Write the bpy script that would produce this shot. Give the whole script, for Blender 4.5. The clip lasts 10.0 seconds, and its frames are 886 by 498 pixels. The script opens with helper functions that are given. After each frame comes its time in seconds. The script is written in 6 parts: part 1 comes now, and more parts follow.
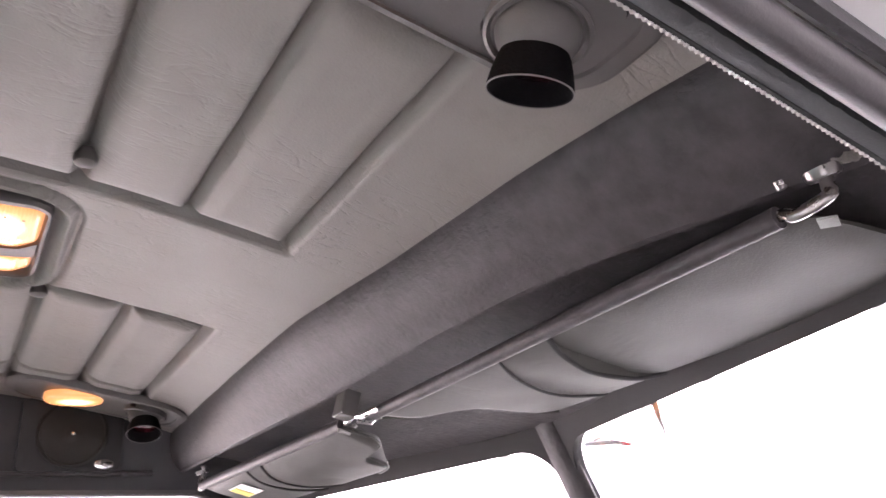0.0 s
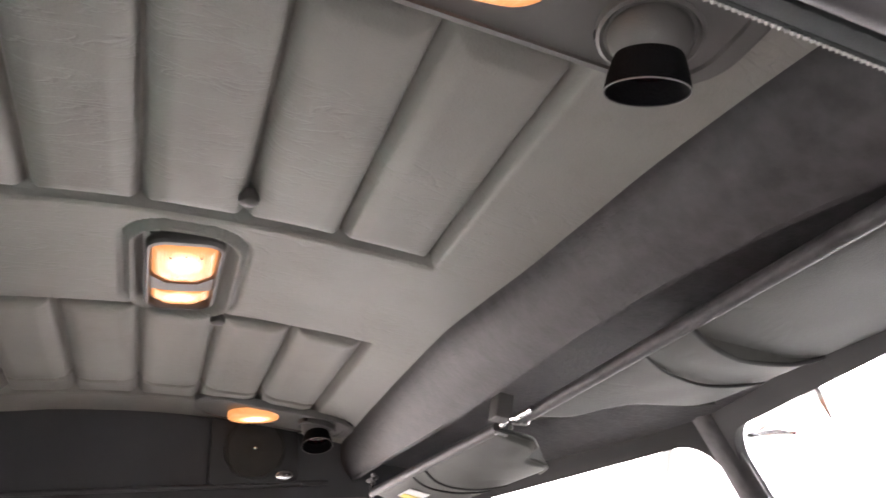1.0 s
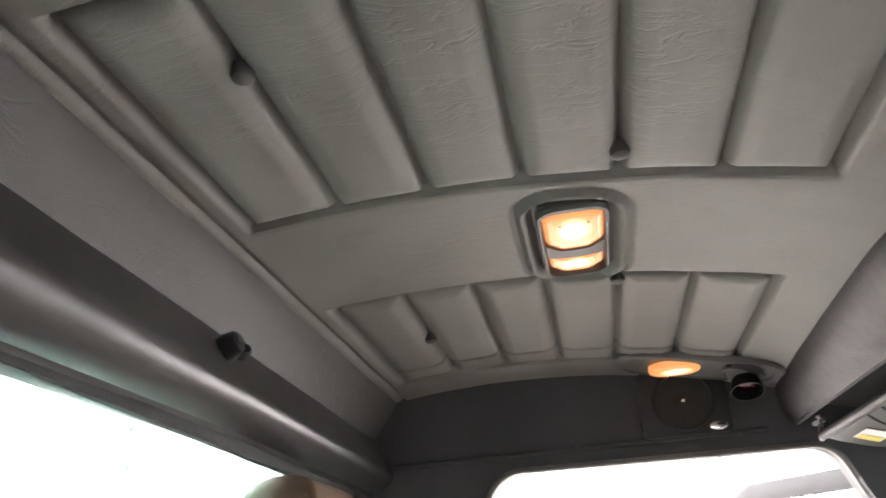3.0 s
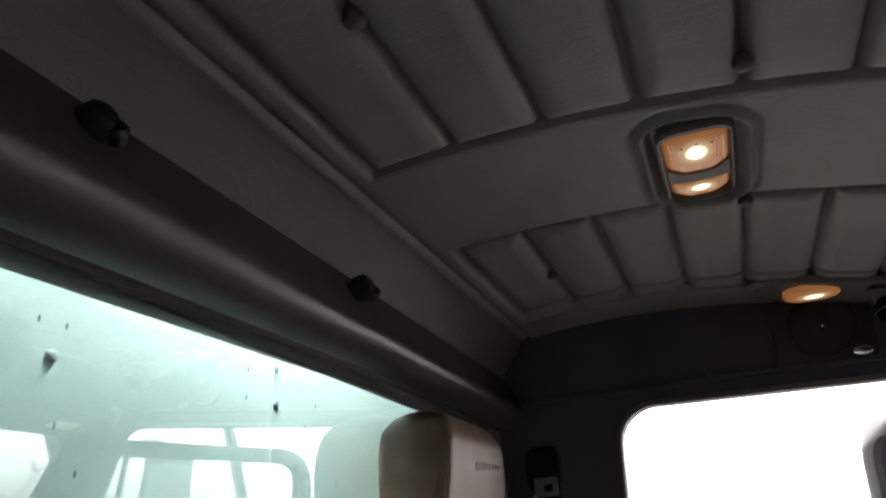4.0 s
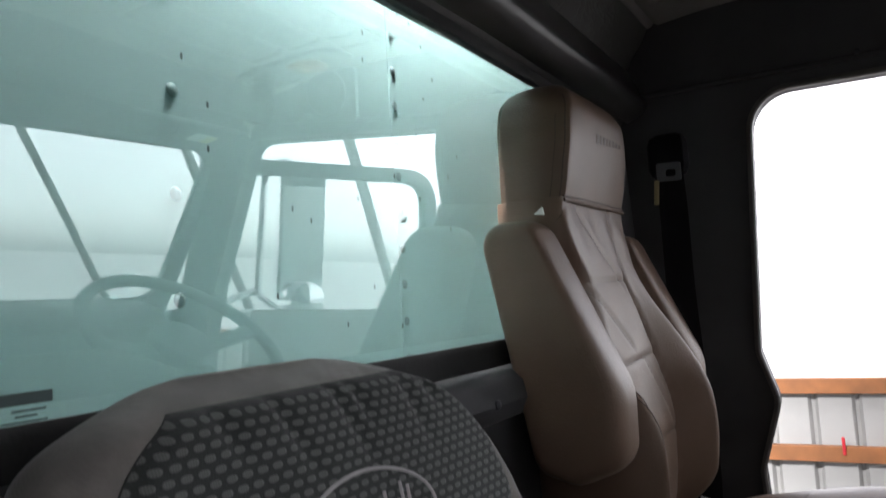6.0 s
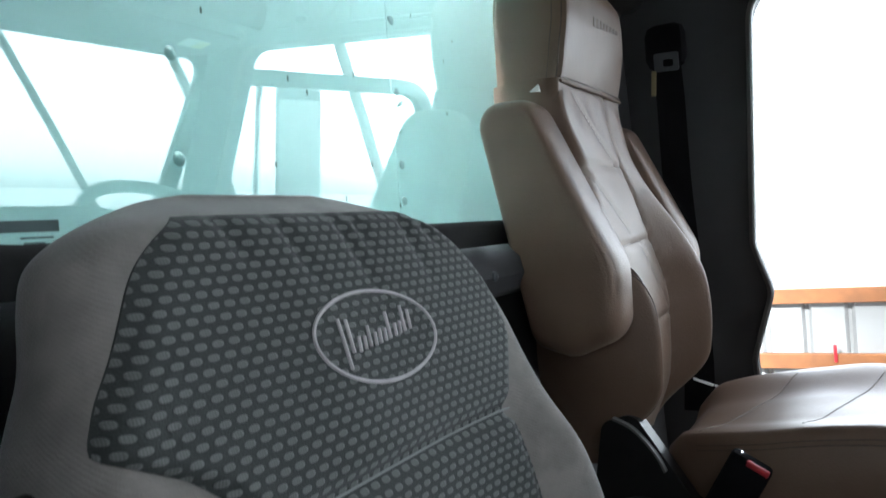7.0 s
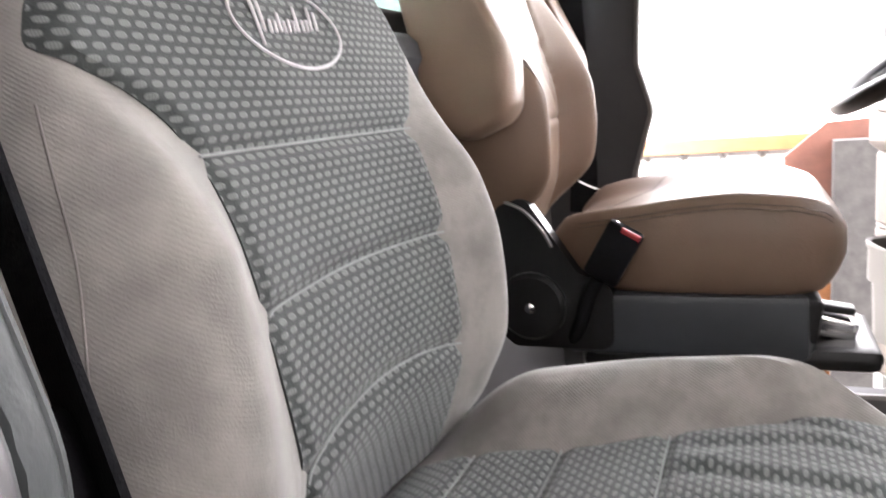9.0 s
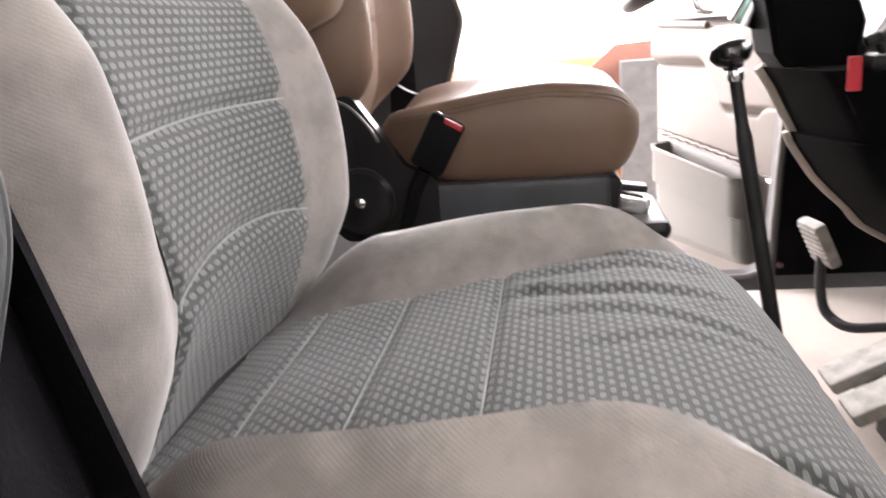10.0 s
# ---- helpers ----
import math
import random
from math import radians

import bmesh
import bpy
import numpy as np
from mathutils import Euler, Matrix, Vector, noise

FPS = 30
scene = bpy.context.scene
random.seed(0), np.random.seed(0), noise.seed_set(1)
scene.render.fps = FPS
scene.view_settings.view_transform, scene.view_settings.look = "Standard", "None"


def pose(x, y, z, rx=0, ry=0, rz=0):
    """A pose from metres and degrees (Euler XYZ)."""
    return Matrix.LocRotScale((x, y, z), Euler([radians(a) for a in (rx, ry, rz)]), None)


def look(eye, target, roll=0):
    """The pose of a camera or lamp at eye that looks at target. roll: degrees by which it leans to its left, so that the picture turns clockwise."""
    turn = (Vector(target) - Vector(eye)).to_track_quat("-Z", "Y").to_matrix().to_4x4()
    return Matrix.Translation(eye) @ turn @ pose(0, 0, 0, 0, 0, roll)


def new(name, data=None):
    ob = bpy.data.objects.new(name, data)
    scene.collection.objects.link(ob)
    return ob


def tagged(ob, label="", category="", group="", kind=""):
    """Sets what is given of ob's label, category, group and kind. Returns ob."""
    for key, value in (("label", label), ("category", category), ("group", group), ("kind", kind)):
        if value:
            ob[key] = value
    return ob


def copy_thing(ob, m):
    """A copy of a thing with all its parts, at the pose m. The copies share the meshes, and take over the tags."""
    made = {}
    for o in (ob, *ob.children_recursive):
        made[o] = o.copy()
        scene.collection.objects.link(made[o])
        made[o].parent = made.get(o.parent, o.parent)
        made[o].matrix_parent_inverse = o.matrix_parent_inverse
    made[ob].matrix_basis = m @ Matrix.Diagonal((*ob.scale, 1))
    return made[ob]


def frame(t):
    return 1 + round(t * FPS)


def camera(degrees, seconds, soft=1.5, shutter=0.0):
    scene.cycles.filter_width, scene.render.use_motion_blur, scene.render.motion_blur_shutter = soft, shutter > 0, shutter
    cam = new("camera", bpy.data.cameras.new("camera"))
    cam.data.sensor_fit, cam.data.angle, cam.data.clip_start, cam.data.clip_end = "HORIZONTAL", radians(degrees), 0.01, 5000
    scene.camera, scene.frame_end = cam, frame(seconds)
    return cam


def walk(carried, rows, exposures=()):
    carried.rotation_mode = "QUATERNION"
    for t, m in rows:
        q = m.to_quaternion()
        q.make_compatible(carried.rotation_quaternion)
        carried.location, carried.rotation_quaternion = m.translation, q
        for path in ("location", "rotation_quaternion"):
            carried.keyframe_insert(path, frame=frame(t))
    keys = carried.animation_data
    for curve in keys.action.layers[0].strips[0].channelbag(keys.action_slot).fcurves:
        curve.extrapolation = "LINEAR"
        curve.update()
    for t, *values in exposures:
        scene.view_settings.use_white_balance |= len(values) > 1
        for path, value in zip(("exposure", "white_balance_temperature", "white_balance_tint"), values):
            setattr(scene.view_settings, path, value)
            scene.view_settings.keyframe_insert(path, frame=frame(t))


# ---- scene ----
cam = camera(60.2, 10.0, shutter=0.4)
PATH = [
    (0, (0.683, -0.913, 1.066), (1.702, 0.608, 1.872), -5.3),
    (0.5, (0.686, -0.931, 1.059), (1.552, 0.669, 1.89), -5.4),
    (1, (0.671, -0.943, 1.053), (1.357, 0.732, 1.905), -5.7),
    (1.5, (0.674, -0.941, 1.045), (1.138, 0.796, 1.921), -5.7),
    (2, (0.683, -0.934, 1.046), (0.856, 0.84, 1.954), -5.6),
    (2.5, (0.688, -0.929, 1.045), (0.601, 0.866, 1.924), -5.1),
    (2.7, (0.681, -0.931, 1.045), (0.5, 0.865, 1.908), -4.7),
    (4, (0.671, -0.938, 1.03), (0.059, 0.818, 1.767), -4.2),
    (4.5, (0.663, -0.93, 1.006), (-0.116, 0.812, 1.604), -3.8),
    (5, (0.653, -0.92, 0.977), (-0.242, 0.819, 1.396), -3.8),
    (5.5, (0.651, -0.91, 0.946), (-0.313, 0.82, 1.222), -3.7),
    (6, (0.65, -0.9, 0.915), (-0.334, 0.836, 1.058), -3.8),
    (7.3, (0.652, -0.916, 0.832), (-0.346, 0.815, 0.75), -4.4),
    (7.5, (0.653, -0.923, 0.824), (-0.347, 0.805, 0.712), -4.1),
    (8, (0.652, -0.941, 0.791), (-0.341, 0.788, 0.632), -4.5),
    (8.5, (0.661, -0.95, 0.754), (-0.26, 0.806, 0.499), -4.5),
    (9, (0.664, -0.969, 0.725), (-0.098, 0.843, 0.358), -4.7),
    (9.5, (0.667, -0.996, 0.697), (0.11, 0.867, 0.227), -4.7),
    (10, (0.647, -1.023, 0.668), (0.348, 0.875, 0.112), -4.8),
]
# exposure follows the clip's camera: bright for the headliner, dark at the rear window
EXPOSURES = [(0, 5.85, 6750, 32), (0.5, 5.75, 6800, 26), (1.0, 5.55, 6900, 22), (2.0, 5.75, 6950, 19), (2.7, 5.85, 7000, 17), (3.4, 4.2, 6900, 17), (3.8, 3.5, 6900, 17), (4.5, 2.7, 6800, 17), (5.0, 2.5, 6750, 20),
             (5.5, 2.6, 6850, 22), (6.2, 2.98, 6250, 12), (7.5, 4.35, 5900, 6), (8.0, 5.0, 6250, 10), (8.5, 5.4, 6550, 14), (9.0, 5.5, 6800, 18), (10.0, 5.65, 7000, 21)]
walk(cam, [(t, look(e, g, r)) for t, e, g, r in PATH], EXPOSURES)

# ---- world and light: bright overcast day round the parked truck ----
SUN_EL, SUN_AZ = radians(48), radians(150)
world = bpy.data.worlds.new("overcast")
scene.world = world
world.use_nodes = True
wn = world.node_tree
wn.nodes.clear()
sky = wn.nodes.new("ShaderNodeTexSky")
sky.sky_type = "NISHITA"
sky.sun_disc = False
sky.sun_elevation, sky.sun_rotation = SUN_EL, SUN_AZ
sky.air_density, sky.dust_density, sky.ozone_density = 1.0, 1.5, 1.0
whiten = wn.nodes.new("ShaderNodeHueSaturation")
whiten.inputs["Saturation"].default_value = 0.12
bg = wn.nodes.new("ShaderNodeBackground")
bg.inputs["Strength"].default_value = 0.15
wout = wn.nodes.new("ShaderNodeOutputWorld")
wn.links.new(sky.outputs[0], whiten.inputs["Color"])
wn.links.new(whiten.outputs[0], bg.inputs["Color"])
wn.links.new(bg.outputs[0], wout.inputs["Surface"])
sun_data = bpy.data.lights.new("sun", "SUN")
sun_data.energy, sun_data.angle, sun_data.color = 0.5, radians(14), (1.0, 0.97, 0.93)
sun = new("sun", sun_data)
sun.matrix_world = look((0, 0, 10), (0 - 10 * math.sin(SUN_AZ) * math.cos(SUN_EL), 0 - 10 * math.cos(SUN_AZ) * math.cos(SUN_EL), 10 - 10 * math.sin(SUN_EL)))


# added lamp in place of skylight, shining down between cab and sheet metal wall
for name, at, aim, sx, sy, watts in (("slot_fill_lamp", (0.140, -0.10, 1.95), (0.128, -0.10, 0.0), 0.06, 1.72, 190.0),):
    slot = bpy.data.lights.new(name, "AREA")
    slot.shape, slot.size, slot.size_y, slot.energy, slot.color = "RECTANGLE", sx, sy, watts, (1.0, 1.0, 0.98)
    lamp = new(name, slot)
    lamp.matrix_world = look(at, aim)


# ---- materials ----
def mat(name, color, rough=0.6, metal=0.0, vary=0.12, scale=6.0, bump=0.15, grain=350.0, spec=0.5, dirt=None, dirt_amount=0.35, coat=0.0):
    """A Principled surface with broad mottling, fine grain relief and, where given, stains of another colour."""
    m = bpy.data.materials.new(name)
    m.use_nodes = True
    nt = m.node_tree
    p = nt.nodes["Principled BSDF"]
    tc = nt.nodes.new("ShaderNodeTexCoord")
    n1 = nt.nodes.new("ShaderNodeTexNoise")
    n1.inputs["Scale"].default_value, n1.inputs["Detail"].default_value = scale, 5
    nt.links.new(tc.outputs["Object"], n1.inputs["Vector"])
    ramp = nt.nodes.new("ShaderNodeValToRGB")
    lo, hi = [max(0, c * (1 - vary)) for c in color], [min(1, c * (1 + vary)) for c in color]
    ramp.color_ramp.elements[0].position, ramp.color_ramp.elements[1].position = 0.32, 0.68
    ramp.color_ramp.elements[0].color, ramp.color_ramp.elements[1].color = (*lo, 1), (*hi, 1)
    nt.links.new(n1.outputs["Fac"], ramp.inputs["Fac"])
    col = ramp.outputs["Color"]
    if dirt:
        n3 = nt.nodes.new("ShaderNodeTexNoise")
        n3.inputs["Scale"].default_value, n3.inputs["Detail"].default_value, n3.inputs["Roughness"].default_value = scale * 2.3, 8, 0.7
        nt.links.new(tc.outputs["Object"], n3.inputs["Vector"])
        r3 = nt.nodes.new("ShaderNodeValToRGB")
        r3.color_ramp.elements[0].position, r3.color_ramp.elements[1].position = 0.55, 0.75
        r3.color_ramp.elements[1].color = (dirt_amount, dirt_amount, dirt_amount, 1)
        nt.links.new(n3.outputs["Fac"], r3.inputs["Fac"])
        mx = nt.nodes.new("ShaderNodeMix")
        mx.data_type = "RGBA"
        nt.links.new(r3.outputs["Color"], mx.inputs[0])
        nt.links.new(col, mx.inputs[6])
        mx.inputs[7].default_value = (*dirt, 1)
        col = mx.outputs[2]
    nt.links.new(col, p.inputs["Base Color"])
    n2 = nt.nodes.new("ShaderNodeTexNoise")
    n2.inputs["Scale"].default_value, n2.inputs["Detail"].default_value = grain, 3
    nt.links.new(tc.outputs["Object"], n2.inputs["Vector"])
    b = nt.nodes.new("ShaderNodeBump")
    b.inputs["Strength"].default_value, b.inputs["Distance"].default_value = bump, 0.002
    nt.links.new(n2.outputs["Fac"], b.inputs["Height"])
    nt.links.new(b.outputs["Normal"], p.inputs["Normal"])
    rr = nt.nodes.new("ShaderNodeMapRange")
    rr.inputs["To Min"].default_value, rr.inputs["To Max"].default_value = max(0.03, rough - 0.08), min(1, rough + 0.08)
    nt.links.new(n1.outputs["Fac"], rr.inputs["Value"])
    nt.links.new(rr.outputs["Result"], p.inputs["Roughness"])
    p.inputs["Metallic"].default_value = metal
    p.inputs["Specular IOR Level"].default_value = spec
    p.inputs["Coat Weight"].default_value = coat
    return m


def wrinkle(m, scale=(30, 30, 30), strength=0.35, distance=0.004, band=0.06):
    """Adds thin creases (as in aged vinyl) to a material's relief, before its grain."""
    nt = m.node_tree
    tc = nt.nodes.new("ShaderNodeTexCoord")
    mp = nt.nodes.new("ShaderNodeMapping")
    mp.inputs["Scale"].default_value = scale
    w = nt.nodes.new("ShaderNodeTexNoise")
    w.inputs["Scale"].default_value, w.inputs["Detail"].default_value, w.inputs["Distortion"].default_value = 1.0, 4, 0.6
    a = nt.nodes.new("ShaderNodeMath")
    a.operation = "SUBTRACT"
    a.inputs[1].default_value = 0.5
    ab = nt.nodes.new("ShaderNodeMath")
    ab.operation = "ABSOLUTE"
    mr = nt.nodes.new("ShaderNodeMapRange")
    mr.inputs["From Max"].default_value = band
    # creases come in patches
    n = nt.nodes.new("ShaderNodeTexNoise")
    n.inputs["Scale"].default_value = 5.0
    pr = nt.nodes.new("ShaderNodeMapRange")
    pr.inputs["From Min"].default_value, pr.inputs["From Max"].default_value = 0.42, 0.6
    mul = nt.nodes.new("ShaderNodeMix")
    mul.inputs[2].default_value = 1.0
    b = nt.nodes.new("ShaderNodeBump")
    b.inputs["Strength"].default_value, b.inputs["Distance"].default_value = strength, distance
    L = nt.links
    L.new(tc.outputs["Object"], mp.inputs["Vector"])
    L.new(mp.outputs["Vector"], w.inputs["Vector"])
    L.new(tc.outputs["Object"], n.inputs["Vector"])
    L.new(w.outputs["Fac"], a.inputs[0])
    L.new(a.outputs[0], ab.inputs[0])
    L.new(ab.outputs[0], mr.inputs["Value"])
    L.new(n.outputs["Fac"], pr.inputs["Value"])
    L.new(pr.outputs["Result"], mul.inputs[0])
    L.new(mr.outputs["Result"], mul.inputs[3])
    L.new(mul.outputs[0], b.inputs["Height"])
    for node in nt.nodes:
        if node.type == "BUMP" and node != b:
            L.new(b.outputs["Normal"], node.inputs["Normal"])
    return m


def ribbed(m, pitch=0.0019, strength=0.14, along=(0.5, 0.15, 0.85)):
    """Fine slanting ribs of a corded cloth, before the grain, with rubbed patches in its nap."""
    nt = m.node_tree
    L = nt.links
    tc = nt.nodes.new("ShaderNodeTexCoord")
    dot = nt.nodes.new("ShaderNodeVectorMath")
    dot.operation = "DOT_PRODUCT"
    dot.inputs[1].default_value = along
    xyz = nt.nodes.new("ShaderNodeCombineXYZ")
    w = nt.nodes.new("ShaderNodeTexWave")
    w.inputs["Scale"].default_value, w.inputs["Distortion"].default_value = 0.314 / pitch, 0.0
    n = nt.nodes.new("ShaderNodeTexNoise")
    n.inputs["Scale"].default_value, n.inputs["Detail"].default_value = 16, 4
    worn = nt.nodes.new("ShaderNodeMapRange")
    worn.inputs["From Min"].default_value, worn.inputs["From Max"].default_value = 0.35, 0.62
    worn.inputs["To Min"].default_value, worn.inputs["To Max"].default_value = 1.0, 0.25
    mul = nt.nodes.new("ShaderNodeMath")
    mul.operation = "MULTIPLY"
    b = nt.nodes.new("ShaderNodeBump")
    b.inputs["Strength"].default_value, b.inputs["Distance"].default_value = strength, 0.001
    L.new(tc.outputs["Object"], dot.inputs[0])
    L.new(dot.outputs["Value"], xyz.inputs[0])
    L.new(xyz.outputs[0], w.inputs["Vector"])
    L.new(tc.outputs["Object"], n.inputs["Vector"])
    L.new(n.outputs["Fac"], worn.inputs["Value"])
    L.new(w.outputs["Fac"], mul.inputs[0])
    L.new(worn.outputs["Result"], mul.inputs[1])
    L.new(mul.outputs[0], b.inputs["Height"])
    first = [q for q in nt.nodes if q.type == "BUMP" and q != b and not q.inputs["Normal"].is_linked][0]
    L.new(b.outputs["Normal"], first.inputs["Normal"])
    nt.nodes["Principled BSDF"].inputs["Sheen Weight"].default_value = 0.38
    return m


def specked(m, color, scale=34.0, size=0.055, share=0.84):
    """Scatters small dark chips and runs over a painted sheet."""
    nt = m.node_tree
    L = nt.links
    p = nt.nodes["Principled BSDF"]
    tc = nt.nodes.new("ShaderNodeTexCoord")
    part_ = nt.nodes.new("ShaderNodeSeparateXYZ")
    flat = nt.nodes.new("ShaderNodeCombineXYZ")
    mp = nt.nodes.new("ShaderNodeMapping")
    mp.inputs["Scale"].default_value = (1.0, 0.45, 1.0)
    v = nt.nodes.new("ShaderNodeTexVoronoi")
    v.voronoi_dimensions = "2D"
    v.inputs["Scale"].default_value = scale
    sep = nt.nodes.new("ShaderNodeSeparateColor")
    near = nt.nodes.new("ShaderNodeMath")
    near.operation = "LESS_THAN"
    near.inputs[1].default_value = size
    few = nt.nodes.new("ShaderNodeMath")
    few.operation = "GREATER_THAN"
    few.inputs[1].default_value = share
    both = nt.nodes.new("ShaderNodeMath")
    both.operation = "MULTIPLY"
    mix = nt.nodes.new("ShaderNodeMix")
    mix.data_type = "RGBA"
    mix.inputs[7].default_value = (*color, 1)
    old = p.inputs["Base Color"].links[0].from_socket
    L.new(tc.outputs["Object"], part_.inputs[0])
    L.new(part_.outputs[1], flat.inputs[0])
    L.new(part_.outputs[2], flat.inputs[1])
    L.new(flat.outputs[0], mp.inputs["Vector"])
    L.new(mp.outputs["Vector"], v.inputs["Vector"])
    L.new(v.outputs["Distance"], near.inputs[0])
    L.new(v.outputs["Color"], sep.inputs[0])
    L.new(sep.outputs[0], few.inputs[0])
    L.new(near.outputs[0], both.inputs[0])
    L.new(few.outputs[0], both.inputs[1])
    L.new(both.outputs[0], mix.inputs[0])
    L.new(old, mix.inputs[6])
    L.new(mix.outputs[2], p.inputs["Base Color"])
    return m


def glass(name, tint, spec=0.5, rough=0.0, ior=1.45):
    m = bpy.data.materials.new(name)
    m.use_nodes = True
    p = m.node_tree.nodes["Principled BSDF"]
    p.inputs["Base Color"].default_value = (*tint, 1)
    p.inputs["Transmission Weight"].default_value = 1.0
    p.inputs["Roughness"].default_value = rough
    p.inputs["IOR"].default_value = ior
    p.inputs["Specular IOR Level"].default_value = spec
    return m


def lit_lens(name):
    """Amber ribbed lens with a painted glow: white-hot where its bulb would be, deep orange towards its rim."""
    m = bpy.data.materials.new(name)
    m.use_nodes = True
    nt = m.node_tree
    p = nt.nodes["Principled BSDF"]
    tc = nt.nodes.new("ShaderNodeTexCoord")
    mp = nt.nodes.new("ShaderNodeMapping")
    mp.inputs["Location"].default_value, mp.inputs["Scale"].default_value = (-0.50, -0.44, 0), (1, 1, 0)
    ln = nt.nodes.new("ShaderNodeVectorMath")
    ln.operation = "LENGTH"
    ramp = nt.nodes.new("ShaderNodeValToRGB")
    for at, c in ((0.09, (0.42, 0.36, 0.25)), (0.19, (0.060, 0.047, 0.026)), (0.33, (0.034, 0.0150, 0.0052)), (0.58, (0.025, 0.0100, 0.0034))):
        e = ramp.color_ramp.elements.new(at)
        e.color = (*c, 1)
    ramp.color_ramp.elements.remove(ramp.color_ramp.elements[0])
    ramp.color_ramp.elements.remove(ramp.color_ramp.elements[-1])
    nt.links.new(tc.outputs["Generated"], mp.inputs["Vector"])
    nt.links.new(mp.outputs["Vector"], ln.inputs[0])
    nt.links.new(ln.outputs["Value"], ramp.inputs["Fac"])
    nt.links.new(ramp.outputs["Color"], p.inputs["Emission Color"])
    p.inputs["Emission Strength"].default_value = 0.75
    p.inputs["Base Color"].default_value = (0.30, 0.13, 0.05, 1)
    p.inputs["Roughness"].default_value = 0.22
    w = nt.nodes.new("ShaderNodeTexWave")
    w.inputs["Scale"].default_value = 90
    b = nt.nodes.new("ShaderNodeBump")
    b.inputs["Strength"].default_value, b.inputs["Distance"].default_value = 0.2, 0.001
    nt.links.new(tc.outputs["Object"], w.inputs["Vector"])
    nt.links.new(w.outputs["Fac"], b.inputs["Height"])
    nt.links.new(b.outputs["Normal"], p.inputs["Normal"])
    return m


def dotted_fabric(name):
    """Woven seat cloth: staggered pale oval dots on a dark green-grey ground, read off the cloth's own UV in metres."""
    m = bpy.data.materials.new(name)
    m.use_nodes = True
    nt = m.node_tree
    L = nt.links
    p = nt.nodes["Principled BSDF"]

    def math_(op, a, b=None):
        n = nt.nodes.new("ShaderNodeMath")
        n.operation = op
        for i, v in enumerate((a, b)):
            if v is None:
                continue
            if isinstance(v, (int, float)):
                n.inputs[i].default_value = v
            else:
                L.new(v, n.inputs[i])
        return n.outputs[0]

    tc = nt.nodes.new("ShaderNodeTexCoord")
    sep = nt.nodes.new("ShaderNodeSeparateXYZ")
    L.new(tc.outputs["UV"], sep.inputs[0])
    u = math_("DIVIDE", sep.outputs[0], 0.0112)
    v = math_("DIVIDE", sep.outputs[1], 0.0061)
    row = math_("FLOOR", v)
    odd = math_("MODULO", math_("ABSOLUTE", row), 2.0)
    u2 = math_("ADD", u, math_("MULTIPLY", odd, 0.5))
    fu = math_("SUBTRACT", math_("FRACT", u2), 0.5)
    fv = math_("SUBTRACT", math_("FRACT", v), 0.5)
    d = math_("ADD", math_("POWER", math_("ABSOLUTE", math_("DIVIDE", fu, 0.35)), 2.6), math_("POWER", math_("ABSOLUTE", math_("DIVIDE", fv, 0.30)), 2.6))
    mask = nt.nodes.new("ShaderNodeMapRange")
    mask.inputs["From Min"].default_value, mask.inputs["From Max"].default_value = 1.2, 0.65
    L.new(d, mask.inputs["Value"])
    thread = math_("ADD", math_("MULTIPLY", math_("SINE", math_("MULTIPLY", u2, 44.0)), 0.5), 0.5)
    n1 = nt.nodes.new("ShaderNodeTexNoise")
    n1.inputs["Scale"].default_value, n1.inputs["Detail"].default_value = 9, 6
    L.new(tc.outputs["Object"], n1.inputs["Vector"])
    dots = nt.nodes.new("ShaderNodeMix")
    dots.data_type = "RGBA"
    dots.inputs[6].default_value, dots.inputs[7].default_value = (0.085, 0.0895, 0.086, 1), (0.146, 0.152, 0.146, 1)
    L.new(math_("ADD", math_("MULTIPLY", thread, 0.5), math_("MULTIPLY", n1.outputs["Fac"], 0.5)), dots.inputs[0])
    ground = nt.nodes.new("ShaderNodeMix")
    ground.data_type = "RGBA"
    ground.inputs[6].default_value, ground.inputs[7].default_value = (0.018, 0.0212, 0.0206, 1), (0.040, 0.0455, 0.0440, 1)
    L.new(n1.outputs["Fac"], ground.inputs[0])
    mix = nt.nodes.new("ShaderNodeMix")
    mix.data_type = "RGBA"
    L.new(mask.outputs["Result"], mix.inputs[0])
    L.new(ground.outputs[2], mix.inputs[6])
    L.new(dots.outputs[2], mix.inputs[7])
    L.new(mix.outputs[2], p.inputs["Base Color"])
    fine = nt.nodes.new("ShaderNodeTexNoise")
    fine.inputs["Scale"].default_value = 900
    L.new(tc.outputs["Object"], fine.inputs["Vector"])
    b = nt.nodes.new("ShaderNodeBump")
    b.inputs["Strength"].default_value, b.inputs["Distance"].default_value = 0.6, 0.0015
    L.new(math_("ADD", mask.outputs["Result"], math_("MULTIPLY", fine.outputs["Fac"], 0.5)), b.inputs["Height"])
    L.new(b.outputs["Normal"], p.inputs["Normal"])
    p.inputs["Roughness"].default_value = 0.92
    p.inputs["Sheen Weight"].default_value = 0.15
    return m


